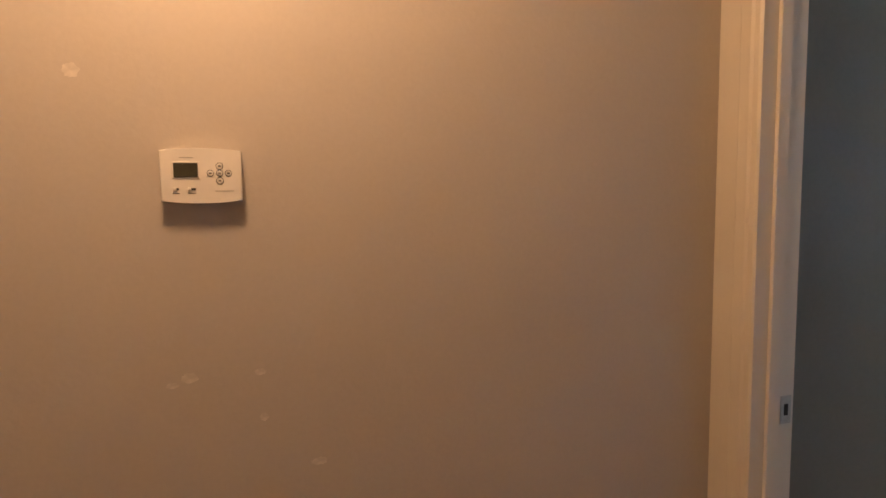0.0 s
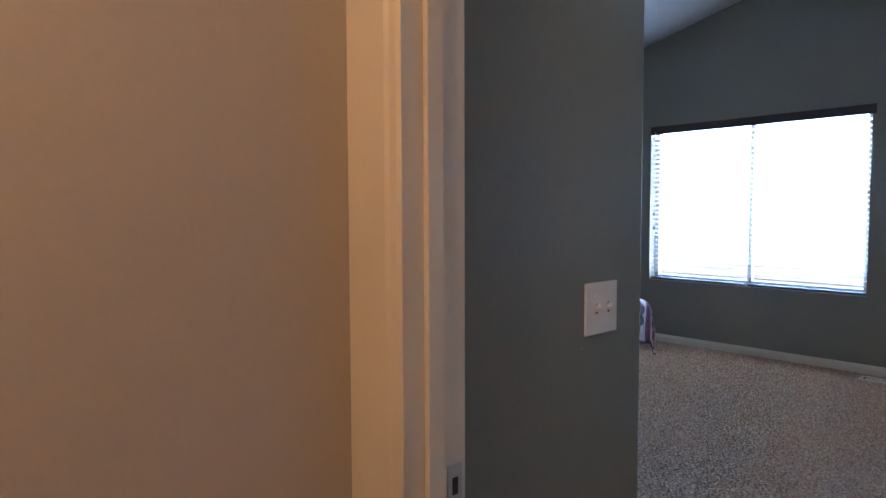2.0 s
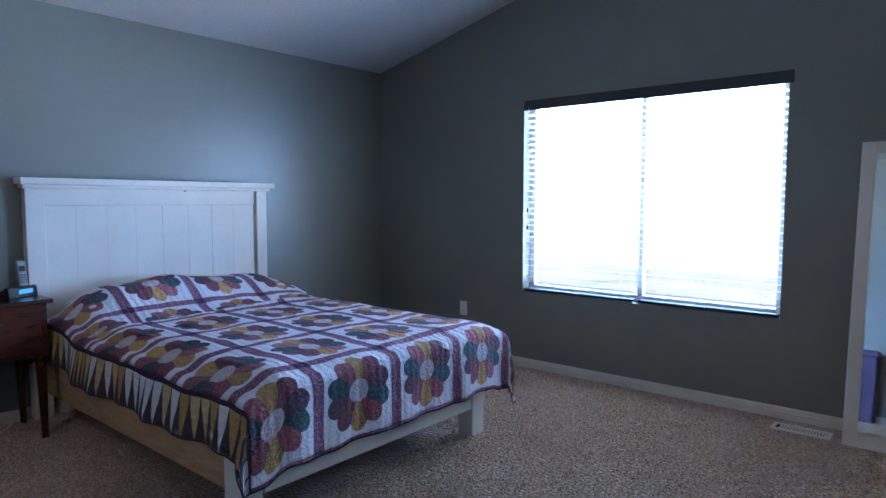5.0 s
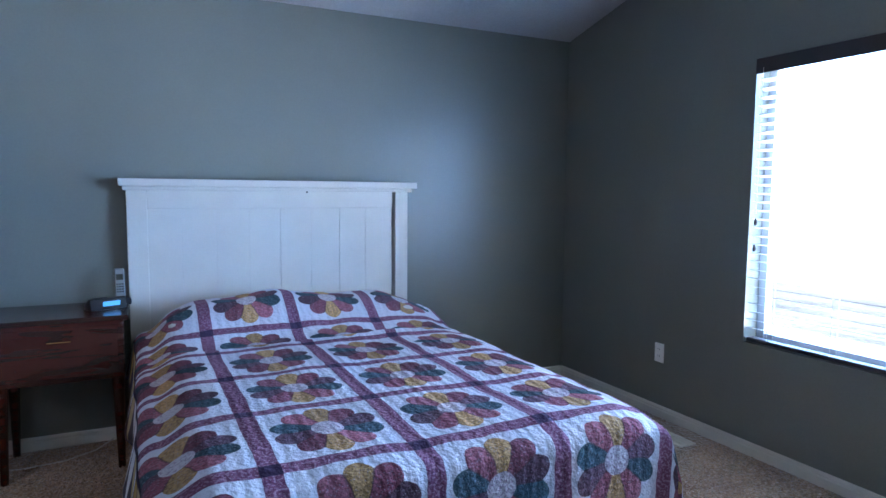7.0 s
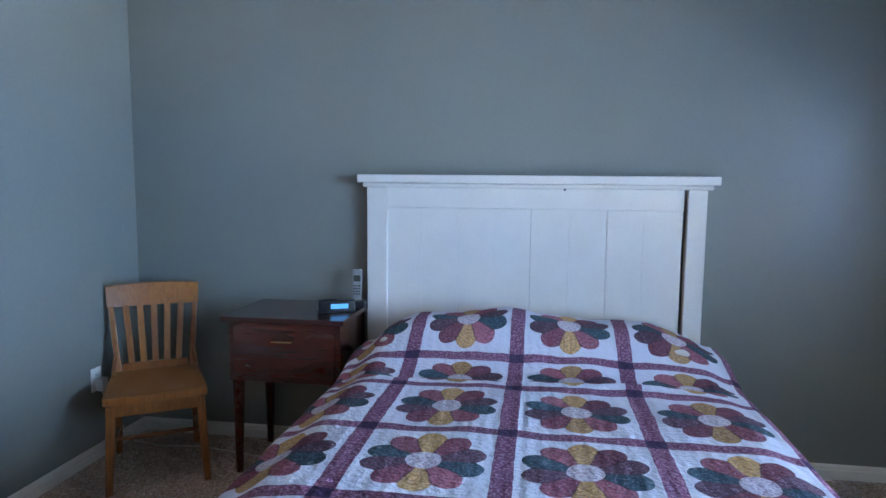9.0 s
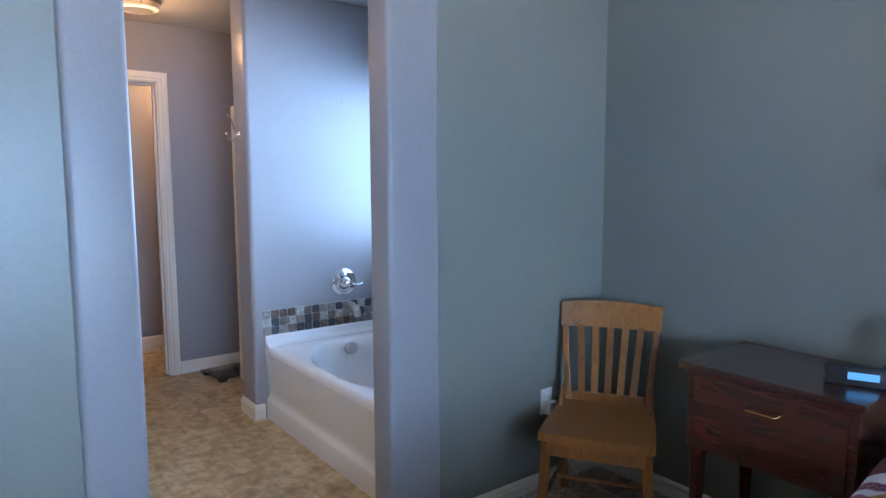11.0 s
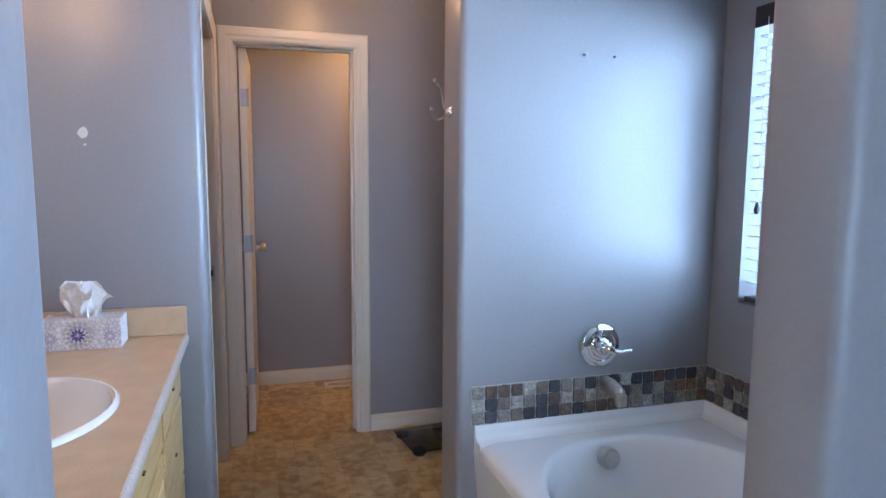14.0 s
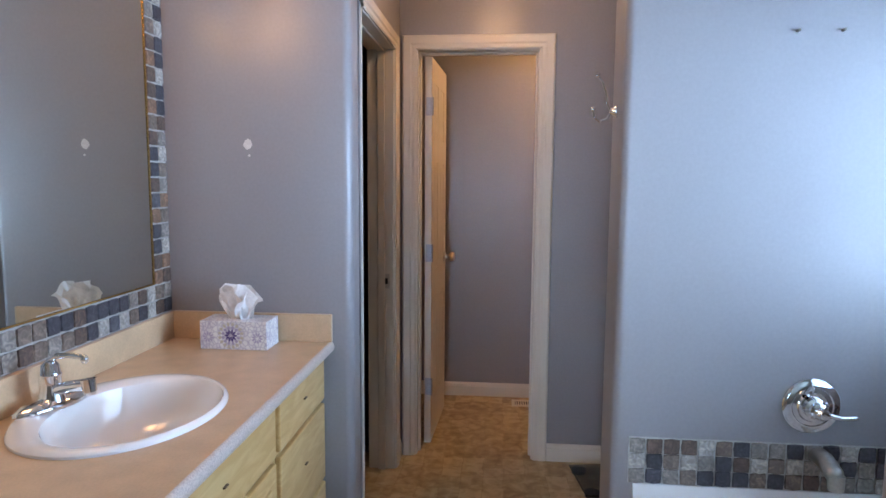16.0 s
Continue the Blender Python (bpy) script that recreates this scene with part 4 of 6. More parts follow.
for i in range(m_):
    bm.faces.new((front[i], front[(i + 1) % m_], back[(i + 1) % m_], back[i]))
bmesh.ops.bevel(bm, geom=[e for e in bm.edges if all(v.co.y < -0.03 for v in e.verts)], offset=0.004, segments=3, profile=0.5, affect='EDGES')
part("cover", bm, M_PLASTIC, th, "", True)
part("display_bezel", boxes((-0.052, -0.003, -0.0328, -0.0305, -0.006, 0.027), bev=0.001), M_PLASTIC, th)
part("display", boxes((-0.049, -0.006, -0.0338, -0.0320, -0.003, 0.024)), M_LCDGREY, th, "dark grey display")
for dx, dz, w in ((0.033, 0.018, 0.006), (0.033, -0.010, 0.006), (0.016, 0.0045, 0.0055), (0.049, 0.0045, 0.0055), (0.033, 0.0045, 0.0055)):
    bm = bmesh.new()
    bmesh.ops.create_cone(bm, cap_ends=True, segments=20, radius1=w, radius2=w * 0.85, depth=0.003, matrix=pose(dx, -0.0322, dz, 90))
    b_ = part("button", bm, M_PLASTIC, th)
    part("button_mark", boxes((dx - 0.0025, dx + 0.0025, -0.0343, -0.0336, dz - 0.0012, dz + 0.0012)), M_SLOT, b_)
    bm = bmesh.new()
    lathe(bm, [(w * 1.0, 0), (w * 1.16, 0), (w * 1.16, 0.0008), (w * 1.0, 0.0008)], pose(dx, -0.0311, dz, 90), 20)
    part("button_groove", bm, M_SLOT, th)
for dx, w in ((-0.046, 0.010), (-0.018, 0.014)):
    part("switch_slot", boxes((dx - w / 2, dx + w / 2, -0.0322, -0.0309, -0.0275, -0.0235)), M_SLOT, th)
    part("slide_switch", boxes((dx - w / 2, dx - w / 2 + 0.006, -0.0352, -0.0315, -0.0285, -0.0225), bev=0.001), M_PLASTIC, th)
    part("print_mark", boxes((dx - 0.006, dx + 0.006, -0.0316, -0.0309, -0.034, -0.0325)), M_SLOT, th)
part("print_mark", boxes((0.024, 0.058, -0.0316, -0.0309, -0.030, -0.0288)), M_GROUT, th)
part("print_mark", boxes((-0.038, -0.014, -0.0316, -0.0309, 0.0335, 0.0350)), M_GROUT, th)


def smear(x, z, w, h, y, face, name="spackle_patch", material=None, label="faint pale spackle patch on the wall"):
    """A thin uneven patch of filler on a wall; face 'y-' or 'x+'."""
    bm = bmesh.new()
    k = 22
    c = bm.verts.new((0, 0, 0))
    ring = []
    for i in range(k):
        a = 2 * math.pi * i / k
        r = 1 + 0.35 * noise.noise((3 * math.cos(a) + x * 9, 3 * math.sin(a), z * 7))
        ring.append(bm.verts.new((w * r * math.cos(a), h * r * math.sin(a), 0)))
    for i in range(k):
        bm.faces.new((c, ring[i], ring[(i + 1) % k]))
    rr = bmesh.ops.extrude_face_region(bm, geom=list(bm.faces))
    bmesh.ops.translate(bm, verts=[v for v in rr["geom"] if isinstance(v, bmesh.types.BMVert)], vec=(0, 0, 0.0005))
    ob = structure(name, bm, material or M_SPACKLE, label, "wall patch")
    ob.matrix_world = pose(x, y, z, 90) if face == 'y-' else pose(y, x, z, 90, 0, 90)


M_PATCHTAN = mat("pale_touch_up", (0.60, 0.56, 0.51), 0.6, var=0.10, scale=30)
for x, z, w, h in ((-0.205, 1.55, 0.014, 0.013), (-0.028, 0.957, 0.017, 0.010), (-0.060, 0.945, 0.012, 0.006), (0.108, 0.958, 0.011, 0.007), (0.112, 0.862, 0.009, 0.009), (0.222, 0.752, 0.016, 0.008)):
    smear(x + 0.03, z, w, h, 1.3569, 'y-', "touch_up_spot", M_PATCHTAN, "pale touched-up spot on the tan wall")

sp = thing("strike_plate", "dull metal strike plate set in the white door jamb", "strike plate", 1.353, 1.210, 0.787)
part("plate", boxes((-0.016, 0.016, -0.0022, 0.0, -0.035, 0.035), bev=0.001), M_NICKEL, sp)
part("latch_hole", boxes((-0.006, 0.006, -0.0030, -0.0018, -0.014, 0.014)), M_SLOT, sp)

gr = thing("return_air_grille", "white louvred return-air grille low on the hall wall", "air grille", -1.400, 0.96, 0.25, 90)
part("grille_frame", boxes((-0.36, 0.36, -0.012, 0, -0.14, -0.115), (-0.36, 0.36, -0.012, 0, 0.115, 0.14), (-0.36, -0.335, -0.012, 0, -0.115, 0.115), (0.335, 0.36, -0.012, 0, -0.115, 0.115)), M_TRIM, gr)
part("backing", boxes((-0.335, 0.335, -0.003, 0, -0.115, 0.115)), M_SLOT, gr)
bm = bmesh.new()
box(bm, -0.014, 0.014, -0.010, -0.004, -0.115, 0.115)
me = mesh_of("louvre", bm, M_TRIM)
for i in range(12):
    o = new("louvre", me)
    o.parent = gr
    o.location = (-0.308 + i * 0.056, 0, 0)


def door_leaf(name, m, w, h, label, knob_side, knob_z, hinge_zs=()):
    """A six-panel white door in local x (width), z (height), thickness along y."""
    t = thing(name, label, "door")
    t.matrix_world = m
    th_ = 0.035
    bm = bmesh.new()
    box(bm, 0, w, 0.004, th_ - 0.004, 0.012, h)
    st = 0.10
    xs = [(st, w / 2 - 0.045), (w / 2 + 0.045, w - st)]
    zs = [(0.22, 0.78), (0.93, 1.50), (1.62, h - 0.12)]
    for y0, y1 in ((0, 0.0045), (th_ - 0.0045, th_)):
        box(bm, 0, st, y0, y1, 0.012, h)
        box(bm, w - st, w, y0, y1, 0.012, h)
        box(bm, w / 2 - 0.045, w / 2 + 0.045, y0, y1, 0.012, h)
        zz = [0.012] + [v for p in zs for v in p] + [h]
        for a, b in zip(zz[::2], zz[1::2]):
            for x0, x1 in xs:
                box(bm, x0, x1, y0, y1, a, b)
    leaf = part("leaf", bm, M_TRIM, t)
    for x0, x1 in xs:
        for z0, z1 in zs:
            bm = bmesh.new()
            for y0, y1 in ((0.0006, 0.006), (th_ - 0.006, th_ - 0.0006)):
                box(bm, x0 + 0.022, x1 - 0.022, y0, y1, z0 + 0.022, z1 - 0.022, 0.004, 2)
            part("panel", bm, M_TRIM, leaf)
    kx = w - 0.06 if knob_side else 0.06
    for sgn, y in ((-1, 0), (1, th_)):
        bm = bmesh.new()
        lathe(bm, [(0, 0), (0.030, 0), (0.030, 0.006), (0.013, 0.010), (0.011, 0.030), (0.024, 0.038), (0.029, 0.050), (0.024, 0.062), (0, 0.066)], pose(kx, y, knob_z, 90 * -sgn), 24)
        part("door_knob", bm, M_NICKEL, t, "satin nickel door knob", True)
    for z in hinge_zs:
        bm = bmesh.new()
        tube(bm, (-0.004, -0.004, z - 0.045), (-0.004, -0.004, z + 0.045), 0.006, n=10)
        box(bm, -0.003, 0.0, 0.0, 0.030, z - 0.045, z + 0.045)
        part("hinge", bm, M_HINGE, t, "grey steel hinge")
    return t


door_leaf("bedroom_door", pose(1.385, 0.372, 0, 0, 0, -1.5), 0.77, 2.015, "white six-panel bedroom door standing open against the wall", True, 0.90, (0.2, 1.0, 1.8))


# ---------- bedroom things ----------
def switch_plate(x, y, z):
    t = thing("light_switch", "white two-gang toggle light switch on the dark wall", "light switch", x, y, z)
    part("plate", boxes((-0.0605, 0.0605, -0.007, 0, -0.058, 0.058), bev=0.003), M_PLASTIC, t)
    for dx in (-0.023, 0.023):
        part("toggle_slot", boxes((dx - 0.0055, dx + 0.0055, -0.0082, -0.0066, -0.013, 0.013)), M_TRIM, t)
        bm = bmesh.new()
        box(bm, dx - 0.004, dx + 0.004, -0.020, -0.006, -0.003, 0.006, 0.0012, 1)
        bmesh.ops.rotate(bm, verts=bm.verts, cent=(dx, -0.006, 0), matrix=Euler((radians(-24), 0, 0)).to_matrix())
        part("toggle", bm, M_PLASTIC, t)
        part("toggle_gap", boxes((dx - 0.0042, dx + 0.0042, -0.0086, -0.0080, 0.006, 0.0085), (dx - 0.0042, dx + 0.0042, -0.0086, -0.0080, 0.0100, 0.0112), (dx - 0.0042, dx + 0.0042, -0.0086, -0.0080, -0.0108, -0.0075)), M_SLOT, t)
        for dz in (-0.030, 0.030):
            bm = bmesh.new()
            bmesh.ops.create_cone(bm, cap_ends=True, segments=10, radius1=0.003, radius2=0.0026, depth=0.0012, matrix=pose(dx, -0.0074, dz, 90))
            part("screw", bm, M_PLASTIC, t)


switch_plate(1.883, 1.295, 1.008)
bm = bmesh.new()
tube(bm, (1.815, 1.2955, 0.925), (1.815, 1.2925, 0.925), 0.0022, n=8)
tagged(part("nail_head", bm, M_GROUT), "small pale nail head in the dark wall", "nail")


def outlet(m, label):
    t = thing("wall_outlet", label, "outlet", group="wall outlets")
    t.matrix_world = m
    part("plate", boxes((-0.035, 0.035, -0.006, 0, -0.057, 0.057), bev=0.0025), M_PLASTIC, t)
    for dz in (-0.020, 0.020):
        s = part("socket", boxes((-0.016, 0.016, -0.0072, -0.005, dz - 0.014, dz + 0.014), bev=0.003), M_PLASTIC, t)
        part("slot", boxes((-0.008, -0.006, -0.0080, -0.0068, dz - 0.004, dz + 0.006), (0.005, 0.0075, -0.0080, -0.0068, dz - 0.004, dz + 0.006)), M_SLOT, s)
    return t


outlet(pose(XE, 4.155, 0.385, 0, 0, -90), "white wall outlet under the bedroom window")
outlet(pose(XW, 4.745, 0.39, 0, 0, 90), "white wall outlet with a cord behind the chair")


def floor_vent(x, y, z, rz, label, w=0.29, d=0.115):
    t = thing("floor_register", label, "floor vent", x, y, z, rz, "floor registers")
    part("rim", boxes((-w / 2, w / 2, -d / 2, -d / 2 + 0.02, 0, 0.007), (-w / 2, w / 2, d / 2 - 0.02, d / 2, 0, 0.007), (-w / 2, -w / 2 + 0.02, -d / 2 + 0.02, d / 2 - 0.02, 0, 0.007), (w / 2 - 0.02, w / 2, -d / 2 + 0.02, d / 2 - 0.02, 0, 0.007), bev=0.0015, seg=1), M_TRIM, t)
    part("well", boxes((-w / 2 + 0.02, w / 2 - 0.02, -d / 2 + 0.02, d / 2 - 0.02, 0.0, 0.002)), M_SLOT, t)
    bm = bmesh.new()
    box(bm, -0.004, 0.004, -d / 2 + 0.02, d / 2 - 0.02, 0.002, 0.0065)
    me_ = mesh_of("louvre", bm, M_TRIM)
    k = int((w - 0.05) / 0.0145)
    for i in range(k):
        o = new("louvre", me_)
        o.parent = t
        o.location = (-w / 2 + 0.028 + i * 0.0145, 0, 0)


floor_vent(5.965, 3.875, 0.0, 90, "white metal floor register in the carpet by the bed")
floor_vent(6.00, 1.66, 0.0, 90, "white metal floor register in the carpet beside the mirror")
floor_vent(-1.50, 3.86, BF, 90, "white metal floor register in the vinyl of the toilet room", 0.24, 0.11)

# leaning mirror
lm = thing("leaning_mirror", "large white-framed mirror leaning against the window wall", "mirror", 5.925, 0.985, 0.0)
lm.matrix_world = pose(5.925, 0.985, 0.0) @ pose(0, 0, 0, 0, 7.2, 0)
MW, MH, MF = 0.475, 1.585, 0.065
part("frame_side", boxes((0, 0.035, -MW, -MW + MF, 0, MH), bev=0.004), M_HBWHITE, lm)
part("frame_side", boxes((0, 0.035, MW - MF, MW, 0, MH), bev=0.004), M_HBWHITE, lm)
part("frame_bottom", boxes((0, 0.035, -MW + MF, MW - MF, 0, MF + 0.01), bev=0.004), M_HBWHITE, lm)
part("frame_top", boxes((0, 0.035, -MW + MF, MW - MF, MH - MF, MH), bev=0.004), M_HBWHITE, lm)
part("mirror_glass", boxes((0.012, 0.016, -MW + MF, MW - MF, MF + 0.01, MH - MF)), M_MIRROR, lm, "silvered mirror glass")
part("mirror_back", boxes((0.018, 0.030, -MW + MF, MW - MF, MF + 0.01, MH - MF)), M_RAIL, lm)

# purple storage box by the west wall
pb = thing("storage_box", "purple fabric storage box with lid on the carpet", "storage box", 2.29, 1.935, 0)
part("body", boxes((-0.17, 0.17, -0.28, 0.28, 0, 0.64), bev=0.012, seg=3), M_PURPLE, pb)
part("lid", boxes((-0.178, 0.178, -0.288, 0.288, 0.642, 0.70), bev=0.012, seg=3), M_PURPLE, pb)
part("handle", boxes((0.170, 0.182, -0.06, 0.06, 0.36, 0.385), bev=0.004), M_DKPLASTIC, pb, "black strap handle")

# slat-back chair, turned from the corner
ch = thing("wooden_chair", "honey-oak slat-back chair standing in the corner", "chair")
ch.matrix_world = pose(2.400, 4.715, 0, 0, 0, 33) @ Matrix.Diagonal((0.97, 0.98, 0.955, 1))


def leg(name, a, c, w0, w1, d0=None):
    bm = bmesh.new()
    d0 = d0 or w0
    vs = []
    for p, w, d in ((a, w0, d0), (c, w1, min(d0, w1))):
        vs.append([bm.verts.new((p[0] + sx * w / 2, p[1] + sy * d / 2, p[2])) for sx, sy in ((-1, -1), (1, -1), (1, 1), (-1, 1))])
    for i in range(4):
        j = (i + 1) % 4
        bm.faces.new((vs[0][i], vs[0][j], vs[1][j], vs[1][i]))
    bm.faces.new(vs[0])
    bm.faces.new(vs[1][::-1])
    bmesh.ops.bevel(bm, geom=list(bm.edges), offset=0.004, segments=2, profile=0.5, affect='EDGES')
    part(name, bm, M_OAKCHAIR, ch)


for sx in (-1, 1):
    leg("leg", (sx * 0.205, -0.255, 0), (sx * 0.185, -0.225, 0.405), 0.030, 0.040)
    leg("leg", (sx * 0.185, 0.225, 0), (sx * 0.175, 0.155, 0.44), 0.030, 0.038)
    leg("back_post", (sx * 0.166, 0.168, 0.415), (sx * 0.197, 0.262, 0.772), 0.030, 0.026, 0.024)
    pa = bmesh.new()
    tube(pa, (sx * 0.198, -0.245, 0.17), (sx * 0.181, 0.205, 0.15), 0.011, n=10)
    part("side_stretcher", pa, M_OAKCHAIR, ch, "", True)
    br_ = bmesh.new()
    pipe(br_, [(sx * 0.186, 0.075, 0.447), (sx * 0.189, 0.125, 0.462), (sx * 0.186, 0.160, 0.497), (sx * 0.178, 0.187, 0.535)], 0.009, 8)
    part("side_brace", br_, M_OAKCHAIR, ch, "bent wooden brace", True)
bm = bmesh.new()
tube(bm, (-0.185, 0.0, 0.16), (0.185, 0.0, 0.16), 0.011, n=10)
part("cross_stretcher", bm, M_OAKCHAIR, ch, "", True)
part("seat_apron", boxes((-0.185, 0.185, -0.245, -0.225, 0.355, 0.412), bev=0.003), M_OAKCHAIR, ch)
bm = bmesh.new()
ns = 16
grid = []
for j in range(ns + 1):
    row = []
    for i in range(ns + 1):
        u, v = i / ns * 2 - 1, j / ns * 2 - 1
        w = 0.222 - 0.030 * (v + 1) / 2
        x, y = u * w * (1 - 0.03 * v * v), v * 0.225 - 0.025 - (0.012 * (1 - u * u) if v < -0.9 else 0)
        dip = 0.014 * math.exp(-(((abs(u) - 0.42) / 0.35) ** 2)) * max(0, 1 - ((v + 0.05) / 0.8) ** 2)
        row.append(bm.verts.new((x, y, 0.447 - dip)))
    grid.append(row)
for j in range(ns):
    for i in range(ns):
        bm.faces.new((grid[j][i], grid[j][i + 1], grid[j + 1][i + 1], grid[j + 1][i]))
ex = bmesh.ops.extrude_face_region(bm, geom=list(bm.faces))
for v in [v for v in ex["geom"] if isinstance(v, bmesh.types.BMVert)]:
    v.co.z = 0.413
part("seat", bm, M_OAKCHAIR, ch, "scooped wooden seat", True)
bm = bmesh.new()
rows = []
for i in range(25):
    u = i / 12 - 1
    x = 0.214 * u
    y = 0.260 + 0.022 * (1 - u * u)
    zt = 0.868 + 0.010 * (1 - u * u)
    rows.append([bm.verts.new(p) for p in ((x, y - 0.015, 0.762), (x, y + 0.013, 0.762), (x * 1.02, y + 0.035, zt - 0.004), (x * 1.02, y + 0.029, zt), (x * 1.02, y + 0.013, zt), (x * 1.02, y + 0.008, zt - 0.005))])
for a, b in zip(rows, rows[1:]):
    for k in range(6):
        bm.faces.new((a[k], a[(k + 1) % 6], b[(k + 1) % 6], b[k]))
bm.faces.new(rows[0][::-1])
bm.faces.new(rows[-1])
bmesh.ops.recalc_face_normals(bm, faces=bm.faces)
part("crest_rail", bm, M_OAKCHAIR, ch, "curved top rail")
part("lower_back_rail", boxes((-0.152, 0.152, 0.165, 0.183, 0.447, 0.487), bev=0.003), M_OAKCHAIR, ch)
for i in range(5):
    u = (i - 2) / 2
    bm = bmesh.new()
    prev = None
    for k in range(6):
        s = k / 5
        z = 0.480 + s * 0.292
        x = u * (0.108 + 0.022 * s)
        y = 0.176 + s * 0.086 + 0.020 * s * (1 - u * u) + 0.012 * math.sin(math.pi * s)
        ring = [bm.verts.new((x + a * 0.0145, y + b * 0.006, z)) for a, b in ((-1, -1), (1, -1), (1, 1), (-1, 1))]
        if prev:
            for q in range(4):
                bm.faces.new((prev[q], prev[(q + 1) % 4], ring[(q + 1) % 4], ring[q]))
        prev = ring
    part("back_slat", bm, M_OAKCHAIR, ch)

# sewing cabinet used as a nightstand
sc_ = thing("sewing_cabinet", "dark mahogany sewing cabinet used as a nightstand", "nightstand", 3.045, 4.885, 0)
part("top", boxes((-0.285, 0.285, -0.225, 0.215, 0.722, 0.746), bev=0.004, seg=3), M_MAHOGANY, sc_)
part("body", boxes((-0.262, 0.262, -0.198, 0.205, 0.445, 0.721), bev=0.003), M_MAHOGANY, sc_)
part("drawer_front", boxes((-0.238, 0.238, -0.204, -0.1985, 0.468, 0.700), bev=0.003), M_MAHOGANY, sc_)
bm = bmesh.new()
pipe(bm, [(-0.05, -0.208, 0.642), (-0.045, -0.226, 0.640), (0.045, -0.226, 0.640), (0.05, -0.208, 0.642)], 0.0026, 8)
part("drawer_pull", bm, M_GOLD, sc_, "thin worn brass pull", True)
for sx in (-1, 1):
    for sy in (-1, 1):
        bm = bmesh.new()
        tube(bm, (sx * 0.236, sy * 0.172, 0.0), (sx * 0.232, sy * 0.168, 0.4445), 0.016, 0.027, 14)
        part("leg", bm, M_MAHOGANY, sc_, "tapered round leg", True)

ck = thing("alarm_clock", "black alarm clock with a lit blue display", "alarm clock", 3.232, 4.865, 0.7465, 24)
bm = bmesh.new()
pr = [(-0.04, 0), (0.05, 0), (0.045, 0.022), (-0.012, 0.058), (-0.030, 0.055)]
a_ = [bm.verts.new((-0.085, y, z)) for y, z in pr]
c_ = [bm.verts.new((0.085, y, z)) for y, z in pr]
bm.faces.new(a_)
bm.faces.new(c_[::-1])
for i in range(5):
    bm.faces.new((a_[i], a_[(i + 1) % 5], c_[(i + 1) % 5], c_[i]))
bmesh.ops.bevel(bm, geom=list(bm.edges), offset=0.006, segments=2, profile=0.5, affect='EDGES')
part("case", bm, M_DKPLASTIC, ck, "", True)
bm = boxes((-0.040, 0.040, -0.001, 0.001, -0.012, 0.012))
dsp = part("display", bm, M_LCD, ck, "glowing pale blue display")
dsp.matrix_local = pose(0.012, -0.0375, 0.029, 10)
bm = boxes((-0.06, 0.0, -0.02, -0.005, 0.057, 0.060), bev=0.001)
part("snooze_bar", bm, M_DKPLASTIC, ck)

ph = thing("cordless_phone", "silver cordless phone standing in its black cradle", "telephone", 3.295, 4.99, 0.7465, 8)
part("cradle", boxes((-0.045, 0.045, -0.05, 0.045, 0, 0.032), bev=0.008, seg=3), M_DKPLASTIC, ph)
hs = part("handset", boxes((-0.024, 0.024, -0.013, 0.013, 0.0, 0.158), bev=0.008, seg=3), mat("silver_plastic", (0.21, 0.205, 0.20), 0.35, fine=0.01), ph, "silver handset", True)
hs.matrix_local = pose(0, 0.006, 0.022, -10)
part("screen", boxes((-0.016, 0.016, -0.0142, -0.0128, 0.098, 0.128)), M_LCDGREY, hs)
kb = boxes((-0.0045, 0.0045, -0.0146, -0.0128, -0.003, 0.003), bev=0.001, seg=1)
kme = mesh_of("key", kb, M_DKPLASTIC)
for r in range(4):
    for c in range(3):
        o = new("key", kme)
        o.parent = hs
        o.location = (-0.012 + c * 0.012, 0, 0.038 + r * 0.013)

cd = bmesh.new()
pipe(cd, [(2.085, 4.74, 0.36), (2.13, 4.76, 0.22), (2.20, 4.82, 0.06), (2.30, 4.90, 0.008), (2.48, 4.93, 0.006), (2.66, 4.90, 0.006), (2.85, 4.86, 0.006), (3.02, 4.88, 0.006), (3.16, 4.97, 0.006), (3.24, 5.04, 0.03)], 0.0035, 7)
tagged(part("power_cord", cd, M_CORD), "pale power cord lying on the carpet behind the chair", "cord")
pg = thing("plug_adapter", "white plug adapter in the wall outlet", "plug", 2.078, 4.745, 0.368)
part("adapter_body", boxes((0, 0.035, -0.022, 0.022, -0.03, 0.03), bev=0.004), M_PLASTIC, pg)

# ceiling fan at the ridge, of which the chain hangs into view
fn = thing("ceiling_fan", "ceiling fan with brass pull chain on the vaulted ceiling", "ceiling fan", 3.75, 2.72, 2.95)
bm = bmesh.new()
tube(bm, (0, 0, 0.03), (0, 0, -0.17), 0.013, n=14)
part("downrod", bm, M_GOLD, fn, "", True)
bm = bmesh.new()
lathe(bm, [(0, -0.16), (0.06, -0.165), (0.12, -0.19), (0.125, -0.25), (0.09, -0.285), (0.05, -0.30), (0.045, -0.35), (0, -0.355)], n=28)
part("motor_housing", bm, M_GOLD, fn, "", True)
for k in range(5):
    bl = part("blade", boxes((0.17, 0.62, -0.065, 0.065, -0.225, -0.217), bev=0.003), M_MAHOGANY, fn)
    bl.matrix_local = pose(0, 0, 0, 0, 0, 72 * k + 20)
bm = bmesh.new()
tube(bm, (0.03, -0.03, -0.35), (0.03, -0.03, -0.66), 0.0015, n=6)
pc_ = part("pull_chain", bm, M_GOLD, fn)
bm = bmesh.new()
